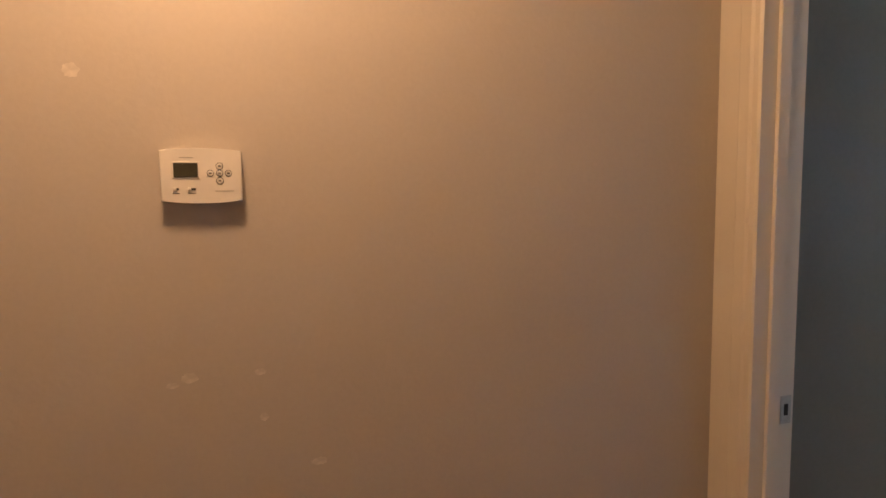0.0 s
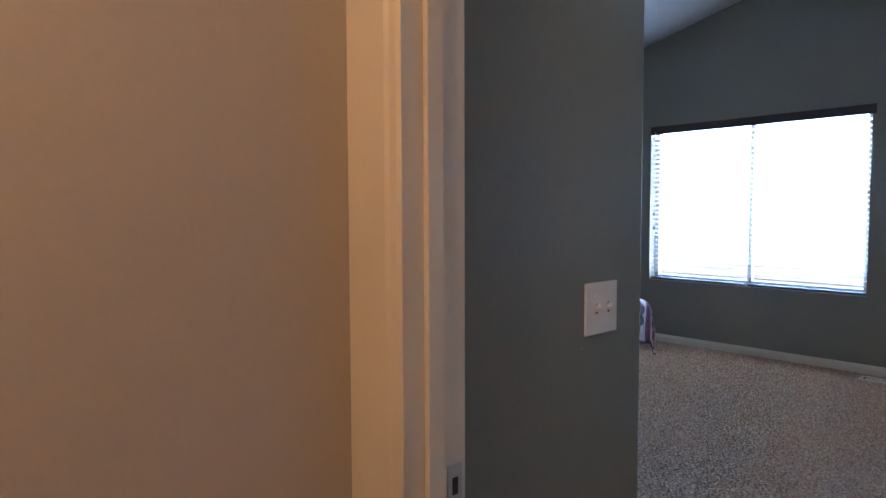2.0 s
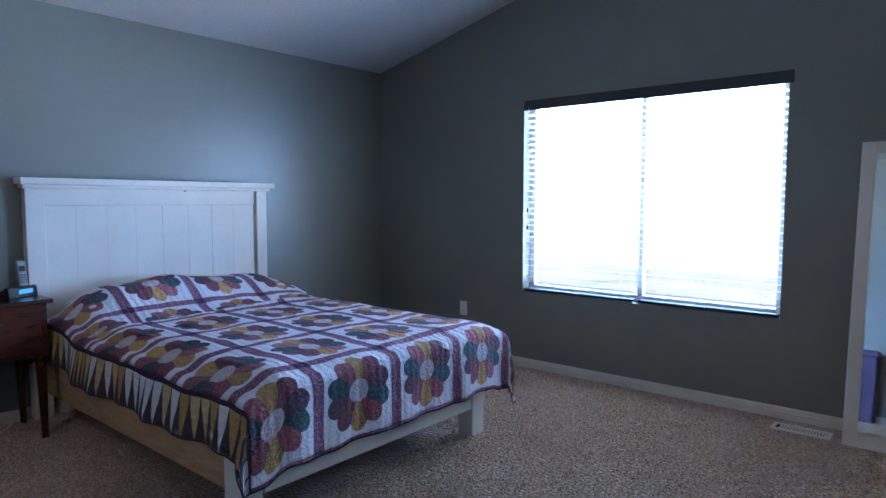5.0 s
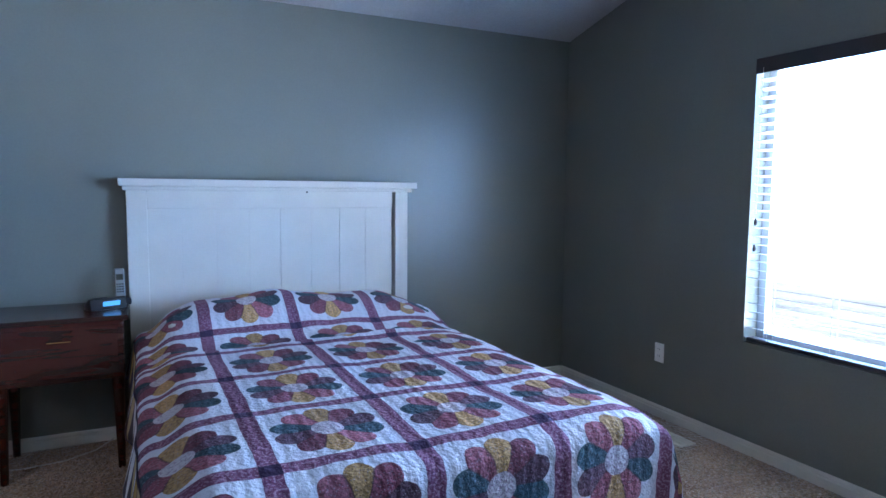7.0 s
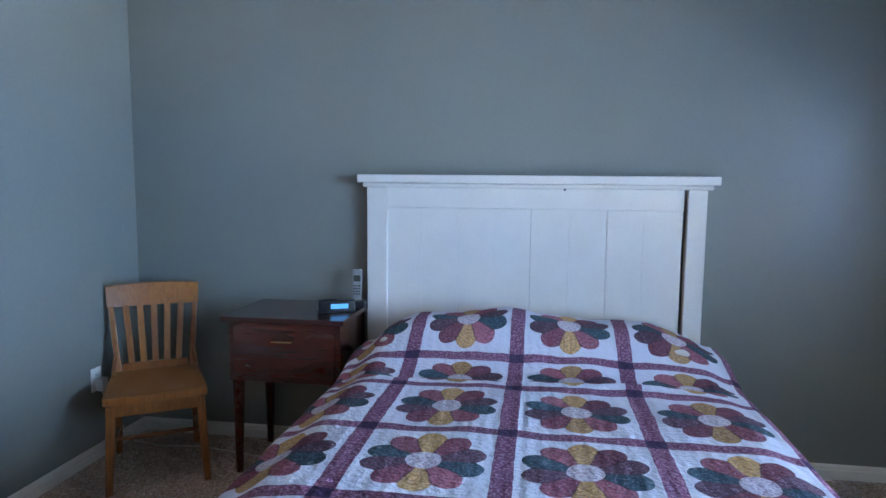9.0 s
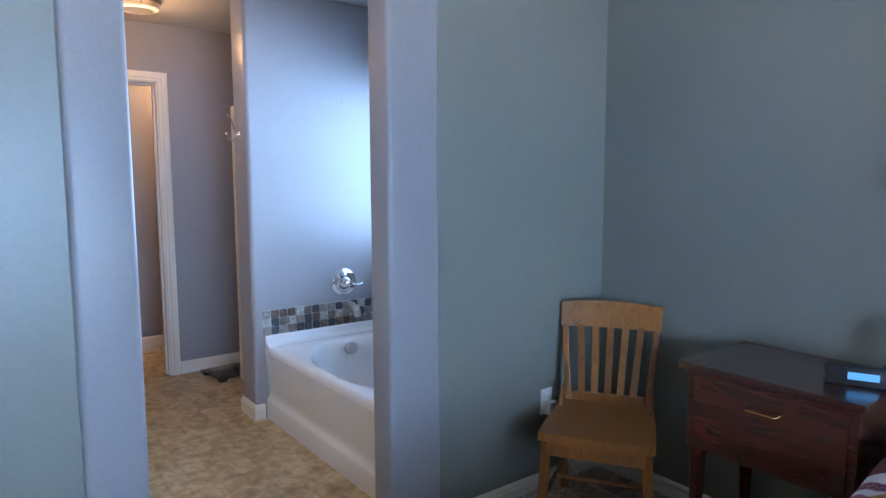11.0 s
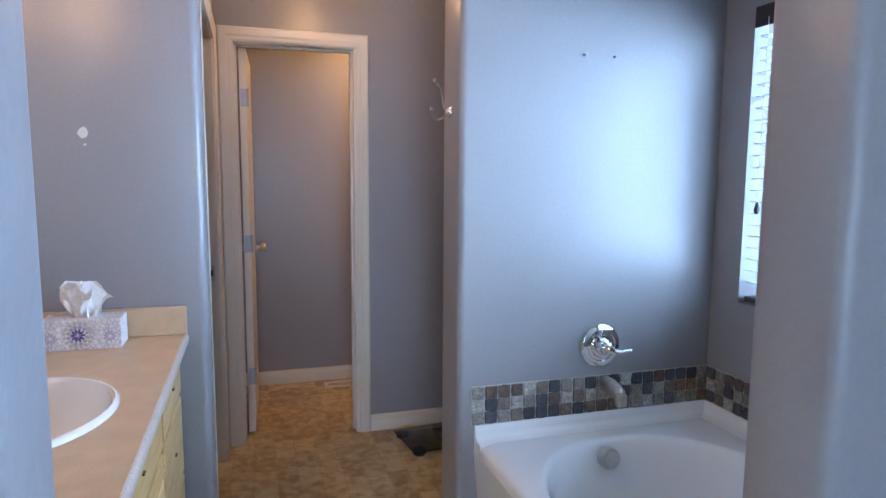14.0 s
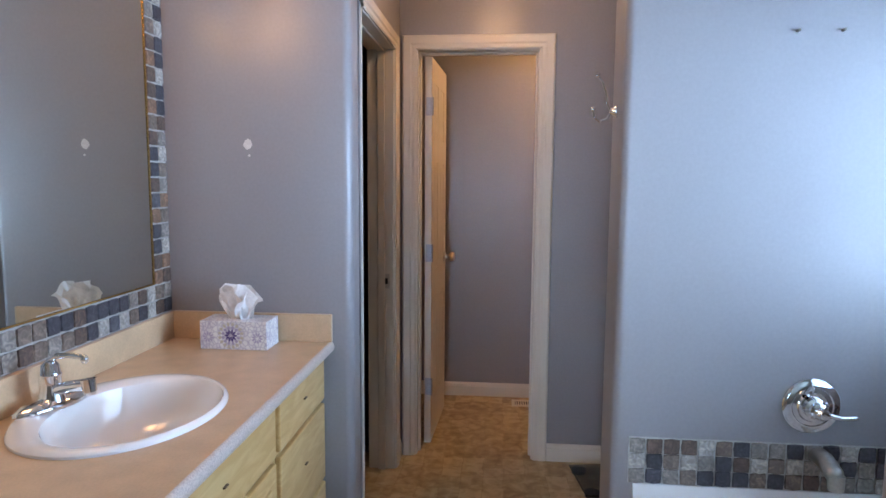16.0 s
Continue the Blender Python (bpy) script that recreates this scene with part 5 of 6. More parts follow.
lathe(bm, [(0, -0.66), (0.006, -0.668), (0.010, -0.69), (0.006, -0.708), (0, -0.712)], Matrix.Translation((0.03, -0.03, 0)), 12)
part("finial", bm, M_GOLD, pc_, "brass finial", True)


# ---------- bathtub ----------
tb = thing("bathtub", "white acrylic drop-in tub with an oval basin", "bathtub", 1.217, 4.56, BF)
TX0, TX1, TY0_, TY1_ = 0.515 - 1.217, 1.918 - 1.217, 4.062 - 4.56, 5.073 - 4.56
DZ = 0.428 - BF


def tub_shell():
    bm = bmesh.new()
    n = 96
    cx, cy, ax, ay = -0.012, -0.008, 0.575, 0.428

    def ell(k, z, sx=1.0, ox=0.0):
        out = []
        for i in range(n):
            a = 2 * math.pi * i / n
            p = 2.3
            ca, sa = math.cos(a), math.sin(a)
            x = cx + ox + ax * k * sx * math.copysign(abs(ca) ** (2 / p), ca)
            y = cy + ay * k * math.copysign(abs(sa) ** (2 / p), sa)
            out.append(bm.verts.new((x, y, z)))
        return out

    def rect(inset, z):
        out = []
        x0, x1, y0, y1 = TX0 + inset, TX1 - inset, TY0_ + inset, TY1_ - inset
        for i in range(n):
            a = 2 * math.pi * i / n
            dx, dy = math.cos(a), math.sin(a)
            tx = ((x1 if dx > 0 else x0) - cx) / dx if abs(dx) > 1e-6 else 1e9
            ty = ((y1 if dy > 0 else y0) - cy) / dy if abs(dy) > 1e-6 else 1e9
            t = min(tx, ty)
            out.append(bm.verts.new((cx + dx * t, cy + dy * t, z)))
        return out
    rings = [ell(0.55, 0.075, 1.0, -0.02), ell(0.74, 0.080, 1.0, -0.015), ell(0.84, 0.115, 1, -0.01), ell(0.90, 0.22), ell(0.95, DZ - 0.07), ell(0.985, DZ - 0.02), ell(1.01, DZ - 0.004), ell(1.035, DZ), rect(0.050, DZ + 0.002), rect(0.024, DZ - 0.001), rect(0.010, DZ - 0.008), rect(0.003, DZ - 0.020), rect(0.0, DZ - 0.038)]
    bm.faces.new(rings[0])
    for a, b in zip(rings, rings[1:]):
        for i in range(n):
            j = (i + 1) % n
            bm.faces.new((a[i], a[j], b[j], b[i]))
    return bm


part("tub_shell", tub_shell(), M_ACRYLIC, tb, "", True)
bm = bmesh.new()
profile_run(bm, (TX0, TY0_, 0), (TX1, TY0_, 0), (0, -1, 0), [(0.0, DZ - 0.036), (-0.004, DZ - 0.08), (-0.020, 0.170), (-0.021, 0.145), (-0.016, 0.125), (-0.004, 0.110), (-0.001, 0.098), (-0.001, 0.0), (-0.06, 0.0), (-0.06, DZ - 0.05)])
part("apron", bm, M_ACRYLIC, tb, "", True)
FT = 0.485 - BF
COVE = [(0.0, DZ - 0.05), (0.0, FT), (0.008, FT), (0.012, FT - 0.005), (0.014, DZ + 0.030), (0.019, DZ + 0.016), (0.030, DZ + 0.007), (0.048, DZ + 0.003), (0.062, DZ - 0.003), (0.062, DZ - 0.05)]
for a_, c_, n_ in (((TX0, TY0_ + 0.003, 0), (TX0, TY1_, 0), (1, 0, 0)), ((TX0 + 0.012, TY1_, 0), (TX1, TY1_, 0), (0, -1, 0))):
    bm = bmesh.new()
    profile_run(bm, a_, c_, n_, COVE)
    part("wall_flange", bm, M_ACRYLIC, tb, "", True)
bm = bmesh.new()
lathe(bm, [(0, 0.012), (0.012, 0.012), (0.020, 0.006), (0.034, 0.004), (0.036, 0.0)], Matrix.Translation((-0.345, 0, 0.0805)), 24)
part("drain_flange", bm, M_CHROME, tb, "", True)
bm = bmesh.new()
lathe(bm, [(0, 0.040), (0.007, 0.039), (0.008, 0.024), (0.022, 0.022), (0.023, 0.016), (0, 0.015)], Matrix.Translation((-0.345, 0, 0.0805)), 20)
part("drain_stopper", bm, mat("dark_chrome", (0.16, 0.16, 0.17), 0.18, 1.0), tb, "dark chrome drain stopper", True)
bm = bmesh.new()
lathe(bm, [(0.038, -0.02), (0.038, 0.010), (0.034, 0.015), (0.029, 0.014), (0.027, 0.018), (0, 0.020)], pose(-0.527, -0.035, 0.376 - BF, 0, 78, 0), 28)
part("overflow_plate", bm, mat("worn_chrome", (0.52, 0.52, 0.53), 0.34, 1.0), tb, "round chrome overflow plate", True)

fv = thing("tub_valve", "round chrome shower valve with lever handle", "tub valve", 0.5135, 4.575, 0.748)
bm = bmesh.new()
lathe(bm, [(0.084, 0), (0.084, 0.004), (0.076, 0.011), (0.060, 0.013), (0.057, 0.010), (0.046, 0.012), (0.042, 0.018), (0, 0.018)], pose(0, 0, 0, 0, 90), 40)
part("escutcheon", bm, M_CHROME, fv, "", True)
bm = bmesh.new()
lathe(bm, [(0.033, 0.016), (0.031, 0.032), (0.022, 0.036), (0.019, 0.044), (0.024, 0.050), (0.024, 0.056), (0.017, 0.060), (0.018, 0.078), (0.013, 0.085), (0, 0.087)], pose(0, 0, 0, 0, 90), 28)
part("valve_hub", bm, M_CHROME, fv, "", True)
bm = bmesh.new()
pipe(bm, [(0.066, 0.0, 0.0), (0.072, 0.05, -0.010), (0.070, 0.090, -0.008)], 0.0075, 10)
part("lever", bm, M_CHROME, fv, "", True)
bm = bmesh.new()
lathe(bm, [(0.011, 0), (0.011, 0.035), (0.008, 0.040), (0, 0.041)], pose(0.03, -0.03, 0.035, 0, 60, 130), 14)
part("diverter", bm, M_CHROME, fv, "", True)

sx_ = thing("tub_spout", "brushed metal tub spout above the deck", "tub spout", 0.5135, 4.60, 0.600)
bm = bmesh.new()
pipe(bm, [(0.0, 0, 0), (0.05, 0, 0.002), (0.10, 0, -0.012)], 0.026, 16)
part("spout_body", bm, M_NICKEL, sx_, "", True)
bm = bmesh.new()
tube(bm, (0.115, 0, -0.012), (0.118, 0, -0.055), 0.023, 0.021, 18)
part("spout_tip", bm, M_NICKEL, sx_, "", True)


def stone_meshes(s):
    out = []
    for k in range(5):
        bm = bmesh.new()
        h = s / 2 - 0.0022
        vs = []
        for zz, f in ((0.0, 1.0), (0.0042, 1.0), (0.0055, 0.94)):
            ring = []
            for a, b in ((-1, -1), (0, -1.0), (1, -1), (1, 0), (1, 1), (0, 1), (-1, 1), (-1, 0)):
                j = 0.0014
                c = 0.93 if a and b else 1.0
                ring.append(bm.verts.new((a * h * f * c + random.uniform(-j, j), -zz - random.uniform(0, 0.0008), b * h * f * c + random.uniform(-j, j))))
            vs.append(ring)
        for r0, r1 in zip(vs, vs[1:]):
            for i in range(8):
                bm.faces.new((r0[i], r0[(i + 1) % 8], r1[(i + 1) % 8], r1[i]))
        bm.faces.new(vs[-1])
        out.append(mesh_of("tile", bm, M_SLATE))
    return out


STONES = stone_meshes(0.0512)


def mosaic(name, label, m, cells, bed_boxes):
    t = structure(name, boxes(*bed_boxes), M_GROUT, label, "tile border")
    t.matrix_world = m
    for x, z in cells:
        o = new("tile", random.choice(STONES))
        o.parent = t
        o.matrix_local = pose(x, -0.004, z, random.uniform(-0.7, 0.7), random.choice((0, 90, 180, 270)) + random.uniform(-1.2, 1.2), random.uniform(-0.7, 0.7))


P_ = 0.0512
# tub band: local x runs along the wall, -y out of it
nx = 20
cells = [(P_ * (i + 0.5), 0.4865 + 0.0475 * (j + 0.5)) for i in range(nx) for j in range(3)]
mosaic("tile_border_tub", "tumbled slate mosaic band above the tub deck", pose(0.5135, 4.05, 0, 0, 0, 90), cells, [(0, nx * P_, -0.004, 0, 0.4855, 0.631)])
cells = [(P_ * (i + 0.5), 0.4865 + 0.0475 * (j + 0.5)) for i in range(26) for j in range(3)]
mosaic("tile_border_tub_window", "tumbled slate mosaic band under the bath window", pose(0.525, 5.0745, 0), cells, [(0, 26 * P_, -0.004, 0, 0.4855, 0.631)])

hk = thing("robe_hook", "shiny chrome double robe hook on the wall end", "robe hook", 0.402, 3.9995, 1.620)
bm = bmesh.new()
lathe(bm, [(0.020, 0), (0.020, 0.004), (0.014, 0.009), (0.008, 0.022), (0, 0.024)], pose(0, 0, 0, 90), 20)
part("rosette", bm, M_CHROME, hk, "", True)
bm = bmesh.new()
pipe(bm, [(0, -0.018, 0.0), (0, -0.030, 0.025), (0, -0.034, 0.055), (0, -0.046, 0.090), (0, -0.058, 0.105)], 0.0045, 8)
bmesh.ops.create_uvsphere(bm, u_segments=12, v_segments=8, radius=0.008, matrix=Matrix.Translation((0, -0.060, 0.110)))
part("upper_hook", bm, M_CHROME, hk, "", True)
bm = bmesh.new()
pipe(bm, [(0, -0.018, 0.0), (0, -0.030, -0.022), (0, -0.052, -0.030), (0, -0.068, -0.018), (0, -0.072, 0.002)], 0.0045, 8)
bmesh.ops.create_uvsphere(bm, u_segments=12, v_segments=8, radius=0.008, matrix=Matrix.Translation((0, -0.072, 0.008)))
part("lower_hook", bm, M_CHROME, hk, "", True)
for y in (4.469, 4.59):
    bm = bmesh.new()
    tube(bm, (0.513, y, 1.828), (0.527, y, 1.831), 0.0035, 0.0045, 10)
    tagged(part("wall_screw", bm, M_NICKEL), "small metal screw in the wall above the tub", "screw", "wall screws")


# ---------- vanity ----------
CT, CF = 0.853, 3.085
VX0, VX1, VY0 = 0.335, 1.918, 2.502
van = thing("vanity_cabinet", "pale maple vanity cabinet with drawers and doors", "cabinet", 1.13, 2.78, BF)


def VL(x0, x1, y0, y1, z0, z1, r=0.003):
    return boxes((x0 - 1.13, x1 - 1.13, y0 - 2.78, y1 - 2.78, z0 - BF, z1 - BF), bev=r)


part("side_panel", VL(VX0 + 0.002, VX0 + 0.020, VY0 + 0.01, 3.015, 0.08, CT - 0.037), M_MAPLE, van)
part("side_panel", VL(VX1 - 0.020, VX1 - 0.002, VY0 + 0.01, 3.015, 0.08, CT - 0.037), M_MAPLE, van)
part("bottom_panel", VL(VX0 + 0.020, VX1 - 0.020, VY0 + 0.01, 3.015, 0.08, 0.098), M_MAPLE, van)
part("face_frame", VL(VX0 + 0.002, VX1 - 0.002, 3.0155, 3.035, 0.08, CT - 0.037), M_MAPLE, van)
# recess shade under the vanity is put into the toe kick's near-black colour
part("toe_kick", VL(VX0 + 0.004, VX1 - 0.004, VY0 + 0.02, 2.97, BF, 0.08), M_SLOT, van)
FY0, FY1 = 3.0355, 3.054


def front(name, x0, x1, z0, z1):
    f_ = part(name, VL(x0, x1, FY0, FY1, z0, z1, 0.005), M_MAPLE, van)
    if name == "door":
        part("raised_panel", VL(x0 + 0.05, x1 - 0.05, FY1 - 0.002, FY1 + 0.006, z0 + 0.05, z1 - 0.05, 0.005), M_MAPLE, f_)
    part("pull", VL((x0 + x1) / 2 - 0.011, (x0 + x1) / 2 + 0.011, FY1 - 0.001, FY1 + 0.006, z0 + (z1 - z0) * (0.55 if name == "drawer" else 0.86), z0 + (z1 - z0) * (0.55 if name == "drawer" else 0.86) + 0.0045, 0.0018), M_PULL, f_, "dark finger pull")


front("drawer", 0.350, 0.795, 0.655, 0.795)
front("drawer", 0.350, 0.795, 0.375, 0.640)
front("drawer", 0.350, 0.795, 0.105, 0.360)
front("drawer", 0.825, 1.470, 0.655, 0.795)
front("door", 0.825, 1.140, 0.105, 0.640)
front("door", 1.155, 1.470, 0.105, 0.640)
front("drawer", 1.500, 1.905, 0.655, 0.795)
front("door", 1.500, 1.905, 0.105, 0.640)

SKX, SKY, SAX, SAY = 1.04, 2.768, 0.268, 0.222
ct = thing("countertop", "sand-coloured laminate countertop with rolled front edge", "countertop", SKX, SKY, CT)


def counter_top():
    bm = bmesh.new()
    n = 64
    x0, x1, y0, y1 = VX0 - SKX, VX1 - SKX, VY0 - SKY, CF - SKY - 0.012

    def ell(k, z):
        return [bm.verts.new((SAX * k * math.cos(2 * math.pi * i / n), SAY * k * math.sin(2 * math.pi * i / n), z)) for i in range(n)]

    def rect(z, g=0.0):
        out = []
        for i in range(n):
            a = 2 * math.pi * i / n
            dx, dy = math.cos(a), math.sin(a)
            tx = ((x1 if dx > 0 else x0) / dx) if abs(dx) > 1e-6 else 1e9
            ty = (((y1 + g) if dy > 0 else y0) / dy) if abs(dy) > 1e-6 else 1e9
            t = min(tx, ty)
            out.append(bm.verts.new((dx * t, dy * t, z)))
        # true corners
        for cx_, cy_ in ((x0, y0), (x1, y0), (x1, y1 + g), (x0, y1 + g)):
            v = min(out, key=lambda q: (q.co.x - cx_) ** 2 + (q.co.y - cy_) ** 2)
            v.co.x, v.co.y = cx_, cy_
        return out
    rings = [ell(0.93, -0.036), ell(0.93, 0), rect(0), rect(-0.036), ]
    for a, b in zip(rings, rings[1:] + rings[:1]):
        for i in range(n):
            j = (i + 1) % n
            bm.faces.new((a[i], a[j], b[j], b[i]))
    return bm


part("worktop", counter_top(), M_LAMINATE, ct)
bm = bmesh.new()
pr_ = []
for i in range(9):
    a = math.pi / 2 - math.pi * i / 8
    pr_.append((0.0125 * math.cos(a), -0.0185 + 0.0195 * math.sin(a)))
profile_run(bm, (VX0 - SKX, CF - SKY - 0.0118, 0), (VX1 - SKX, CF - SKY - 0.0118, 0), (0, 1, 0), pr_)
part("front_edge", bm, mat("pale_laminate_edge", (0.50, 0.41, 0.36), 0.35, var=0.05, fine=0.2, fine_scale=260), ct, "paler rounded front edge", True)
part("backsplash", boxes((VX0 - SKX, VX1 - SKX, VY0 - SKY, VY0 - SKY + 0.019, 0.0005, 0.094), bev=0.003), M_LAMINATE, ct)
part("side_splash", boxes((VX0 - SKX, VX0 - SKX + 0.019, VY0 - SKY + 0.0195, CF - SKY - 0.004, 0.0005, 0.096), bev=0.003), M_LAMINATE, ct)

snk = thing("bathroom_sink", "white oval drop-in ceramic sink", "sink", SKX, SKY, CT)


def sink_shell():
    bm = bmesh.new()
    n = 64
    prof = [(0.10, -0.135, 0.0), (0.35, -0.130, 0.0), (0.60, -0.105, 0.008), (0.74, -0.060, 0.012), (0.80, -0.018, 0.016), (0.835, 0.004, 0.018), (0.87, 0.0125, 0.012), (0.93, 0.0145, 0.004), (0.975, 0.012, 0), (0.998, 0.006, 0), (1.0, 0.0006, 0)]
    rings = []
    for k, z, oy in prof:
        rings.append([bm.verts.new((SAX * k * math.cos(2 * math.pi * i / n), oy * 1.6 + SAY * k * math.sin(2 * math.pi * i / n), z)) for i in range(n)])
    bm.faces.new(rings[0])
    for a, b in zip(rings, rings[1:]):
        for i in range(n):
            j = (i + 1) % n
            bm.faces.new((a[i], a[j], b[j], b[i]))
    return bm


part("basin", sink_shell(), M_CERAMIC, snk, "", True)
bm = bmesh.new()
lathe(bm, [(0, 0.004), (0.02, 0.004), (0.024, 0.0)], Matrix.Translation((0, 0.0, -0.134)), 20)
part("sink_drain", bm, M_CHROME, snk, "", True)

fc = thing("sink_faucet", "chrome single-lever bathroom faucet", "faucet", SKX + 0.02, SKY - 0.172, CT + 0.0125, 0)
fc.matrix_world = pose(SKX + 0.02, SKY - 0.172, CT + 0.0125, 0, 0, -14) @ Matrix.Diagonal((1.18, 1.18, 1.1, 1))
bm = bmesh.new()
bmesh.ops.create_uvsphere(bm, u_segments=28, v_segments=12, radius=1.0, matrix=Matrix.LocRotScale((0, 0, 0.004), None, (0.082, 0.031, 0.022)))
bmesh.ops.bisect_plane(bm, geom=list(bm.verts) + list(bm.edges) + list(bm.faces), plane_co=(0, 0, 0), plane_no=(0, 0, -1), clear_outer=True)
part("base_plate", bm, M_CHROME, fc, "", True)
bm = bmesh.new()
lathe(bm, [(0.031, 0.0), (0.025, 0.022), (0.0195, 0.050), (0.0185, 0.066), (0.0205, 0.070), (0.0205, 0.074), (0.018, 0.078), (0.0165, 0.092), (0.010, 0.100), (0, 0.102)], n=24)
part("faucet_body", bm, M_CHROME, fc, "", True)
bm = bmesh.new()
pipe(bm, [(0, 0.0, 0.034), (0, 0.045, 0.050), (0, 0.098, 0.062)], 0.0125, 14)
tube(bm, (0, 0.098, 0.073), (0, 0.102, 0.047), 0.0145, 0.0135, 18)
tube(bm, (0, 0.102, 0.047), (0, 0.1025, 0.041), 0.0110, 0.0105, 18)
part("spout", bm, M_CHROME, fc, "", True)
bm = bmesh.new()
pipe(bm, [(0, -0.012, 0.080), (0, -0.004, 0.100), (0, 0.018, 0.114), (0, 0.055, 0.119), (0, 0.092, 0.118)], 0.0058, 12)
bmesh.ops.create_uvsphere(bm, u_segments=14, v_segments=8, radius=0.0072, matrix=Matrix.LocRotScale((0, 0.092, 0.114), None, (1, 1, 1.3)))
part("lever", bm, M_CHROME, fc, "", True)

# wall mirror and its stone border
MX0, MX1, MZ0, MZ1 = 0.440, 1.915, 1.055, 2.06
bmr = thing("wall_mirror", "large frameless vanity mirror with a thin gilt edge", "mirror", MX0, 2.5005, MZ0)
part("mirror_glass", boxes((0.005, MX1 - MX0, 0.001, 0.006, 0.005, MZ1 - MZ0)), M_MIRROR_OLD, bmr, "silvered mirror glass")
part("gilt_edge", boxes((0, 0.0048, 0.0, 0.009, 0, MZ1 - MZ0), (0.0048, MX1 - MX0, 0.0, 0.009, 0, 0.0048)), M_GOLD, bmr, "thin gilt edge")
cells = []
for j in range(22):
    for i in range(2):
        cells.append((1.918 - 0.335 - P_ * (i + 0.5), 0.949 + P_ * (j + 0.5)))
for i in range(2, 30):
    for j in range(2):
        cells.append((1.918 - 0.335 - P_ * (i + 0.5), 0.949 + P_ * (j + 0.5)))
mosaic("tile_border_mirror", "tumbled slate mosaic border round the vanity mirror", pose(1.918, 2.5005, 0, 0, 0, 180), cells, [(1.583 - 2 * P_, 1.583, -0.004, 0, 0.9475, 2.076), (0.0, 1.583 - 2 * P_, -0.004, 0, 0.9475, 1.0525)])

smear(2.795, 1.522, 0.014, 0.018, 0.3335, 'x+', label="white spackled patch on the vanity end wall")
smear(2.800, 1.485, 0.004, 0.004, 0.3335, 'x+', label="small white spackle dab under the patch")

# vanity lamp above the mirror
vl = thing("vanity_lamp", "nickel vanity lamp bar with frosted bulbs above the mirror", "wall lamp", 1.15, 2.5005, 2.20)
part("back_plate", boxes((-0.30, 0.30, 0, 0.025, -0.05, 0.05), bev=0.005), M_NICKEL, vl)
for x in (-0.2, 0.2):
    bm = bmesh.new()
    lathe(bm, [(0.02, 0.0), (0.028, -0.01), (0.045, -0.06), (0.05, -0.09), (0.047, -0.09), (0.02, -0.005)], Matrix.Translation((x, 0.11, 0.04)), 20)
    part("shade", bm, M_FROST, vl, "frosted glass shade", True)
    bm = bmesh.new()
    tube(bm, (x, 0.02, 0.03), (x, 0.11, 0.04), 0.008, n=10)
    part("arm", bm, M_NICKEL, vl)


# tissue box
def tissue_print():
    m = bpy.data.materials.new("printed_tissue_card")
    m.use_nodes = True
    nt = m.node_tree
    b = nt.nodes["Principled BSDF"]
    tc = nt.nodes.new("ShaderNodeTexCoord")
    v = nt.nodes.new("ShaderNodeTexVoronoi")
    v.feature = 'DISTANCE_TO_EDGE'
    v.inputs["Scale"].default_value = 70
    nt.links.new(tc.outputs["Object"], v.inputs["Vector"])
    n_ = nt.nodes.new("ShaderNodeTexNoise")
    n_.inputs["Scale"].default_value = 30
    nt.links.new(tc.outputs["Object"], n_.inputs["Vector"])
    c1 = ramp(nt, [(0.0, (0.52, 0.47, 0.56)), (0.10, (0.74, 0.72, 0.72)), (0.2, (0.80, 0.78, 0.77))], v.outputs["Distance"])
    c2 = ramp(nt, [(0.40, (0.86, 0.84, 0.86)), (0.60, (1.0, 1.0, 0.98))], n_.outputs[0])
    mx = nt.nodes.new("ShaderNodeMix")
    mx.data_type, mx.blend_type = 'RGBA', 'MULTIPLY'
    mx.inputs[0].default_value = 1.0
    nt.links.new(c1, mx.inputs[6])
    nt.links.new(c2, mx.inputs[7])
    nt.links.new(mx.outputs[2], b.inputs["Base Color"])
    b.inputs["Roughness"].default_value = 0.45
    return m


def petal_ring(parent, c0, n_p, r0, r1, half, off, material, name="printed_petal"):
    """A printed ring of leaf-shaped petals on the carton's long face."""
    me = None
    for k in range(n_p):
        if me is None:
            bm = bmesh.new()
            rm = (r0 + r1) / 2
            pts = [(r0, 0), (rm * 0.92, half * 0.8), (rm * 1.1, half), (r1 * 0.95, half * 0.5), (r1, 0), (r1 * 0.95, -half * 0.5), (rm * 1.1, -half), (rm * 0.92, -half * 0.8)]
            bm.faces.new([bm.verts.new((x, 0, z)) for x, z in pts])
            me = mesh_of(name, bm, material)
        o = new(name, me)
        o.parent = parent
        o.matrix_local = Matrix.Translation(c0) @ pose(0, 0, 0, 0, off + k * 360 / n_p, 0)


tbx = thing("tissue_box", "white tissue box with violet rosette print, one tissue pulled up", "tissue box", 0.425, 2.79, CT, 90)
part("carton", boxes((-0.112, 0.112, -0.055, 0.055, 0.0005, 0.094), bev=0.002), tissue_print(), tbx)
M_VIOLET = mat("violet_print", (0.09, 0.055, 0.21), 0.5)
M_LILAC = mat("lilac_print", (0.42, 0.36, 0.48), 0.5)
M_SANDPRINT = mat("sand_print", (0.56, 0.49, 0.38), 0.5)
C0 = Vector((-0.008, -0.0554, 0.047))
petal_ring(tbx, C0 + Vector((0, 0.0001, 0)), 16, 0.030, 0.0445, 0.0052, 11, M_SANDPRINT)
petal_ring(tbx, C0, 12, 0.019, 0.032, 0.0050, 15, M_LILAC)
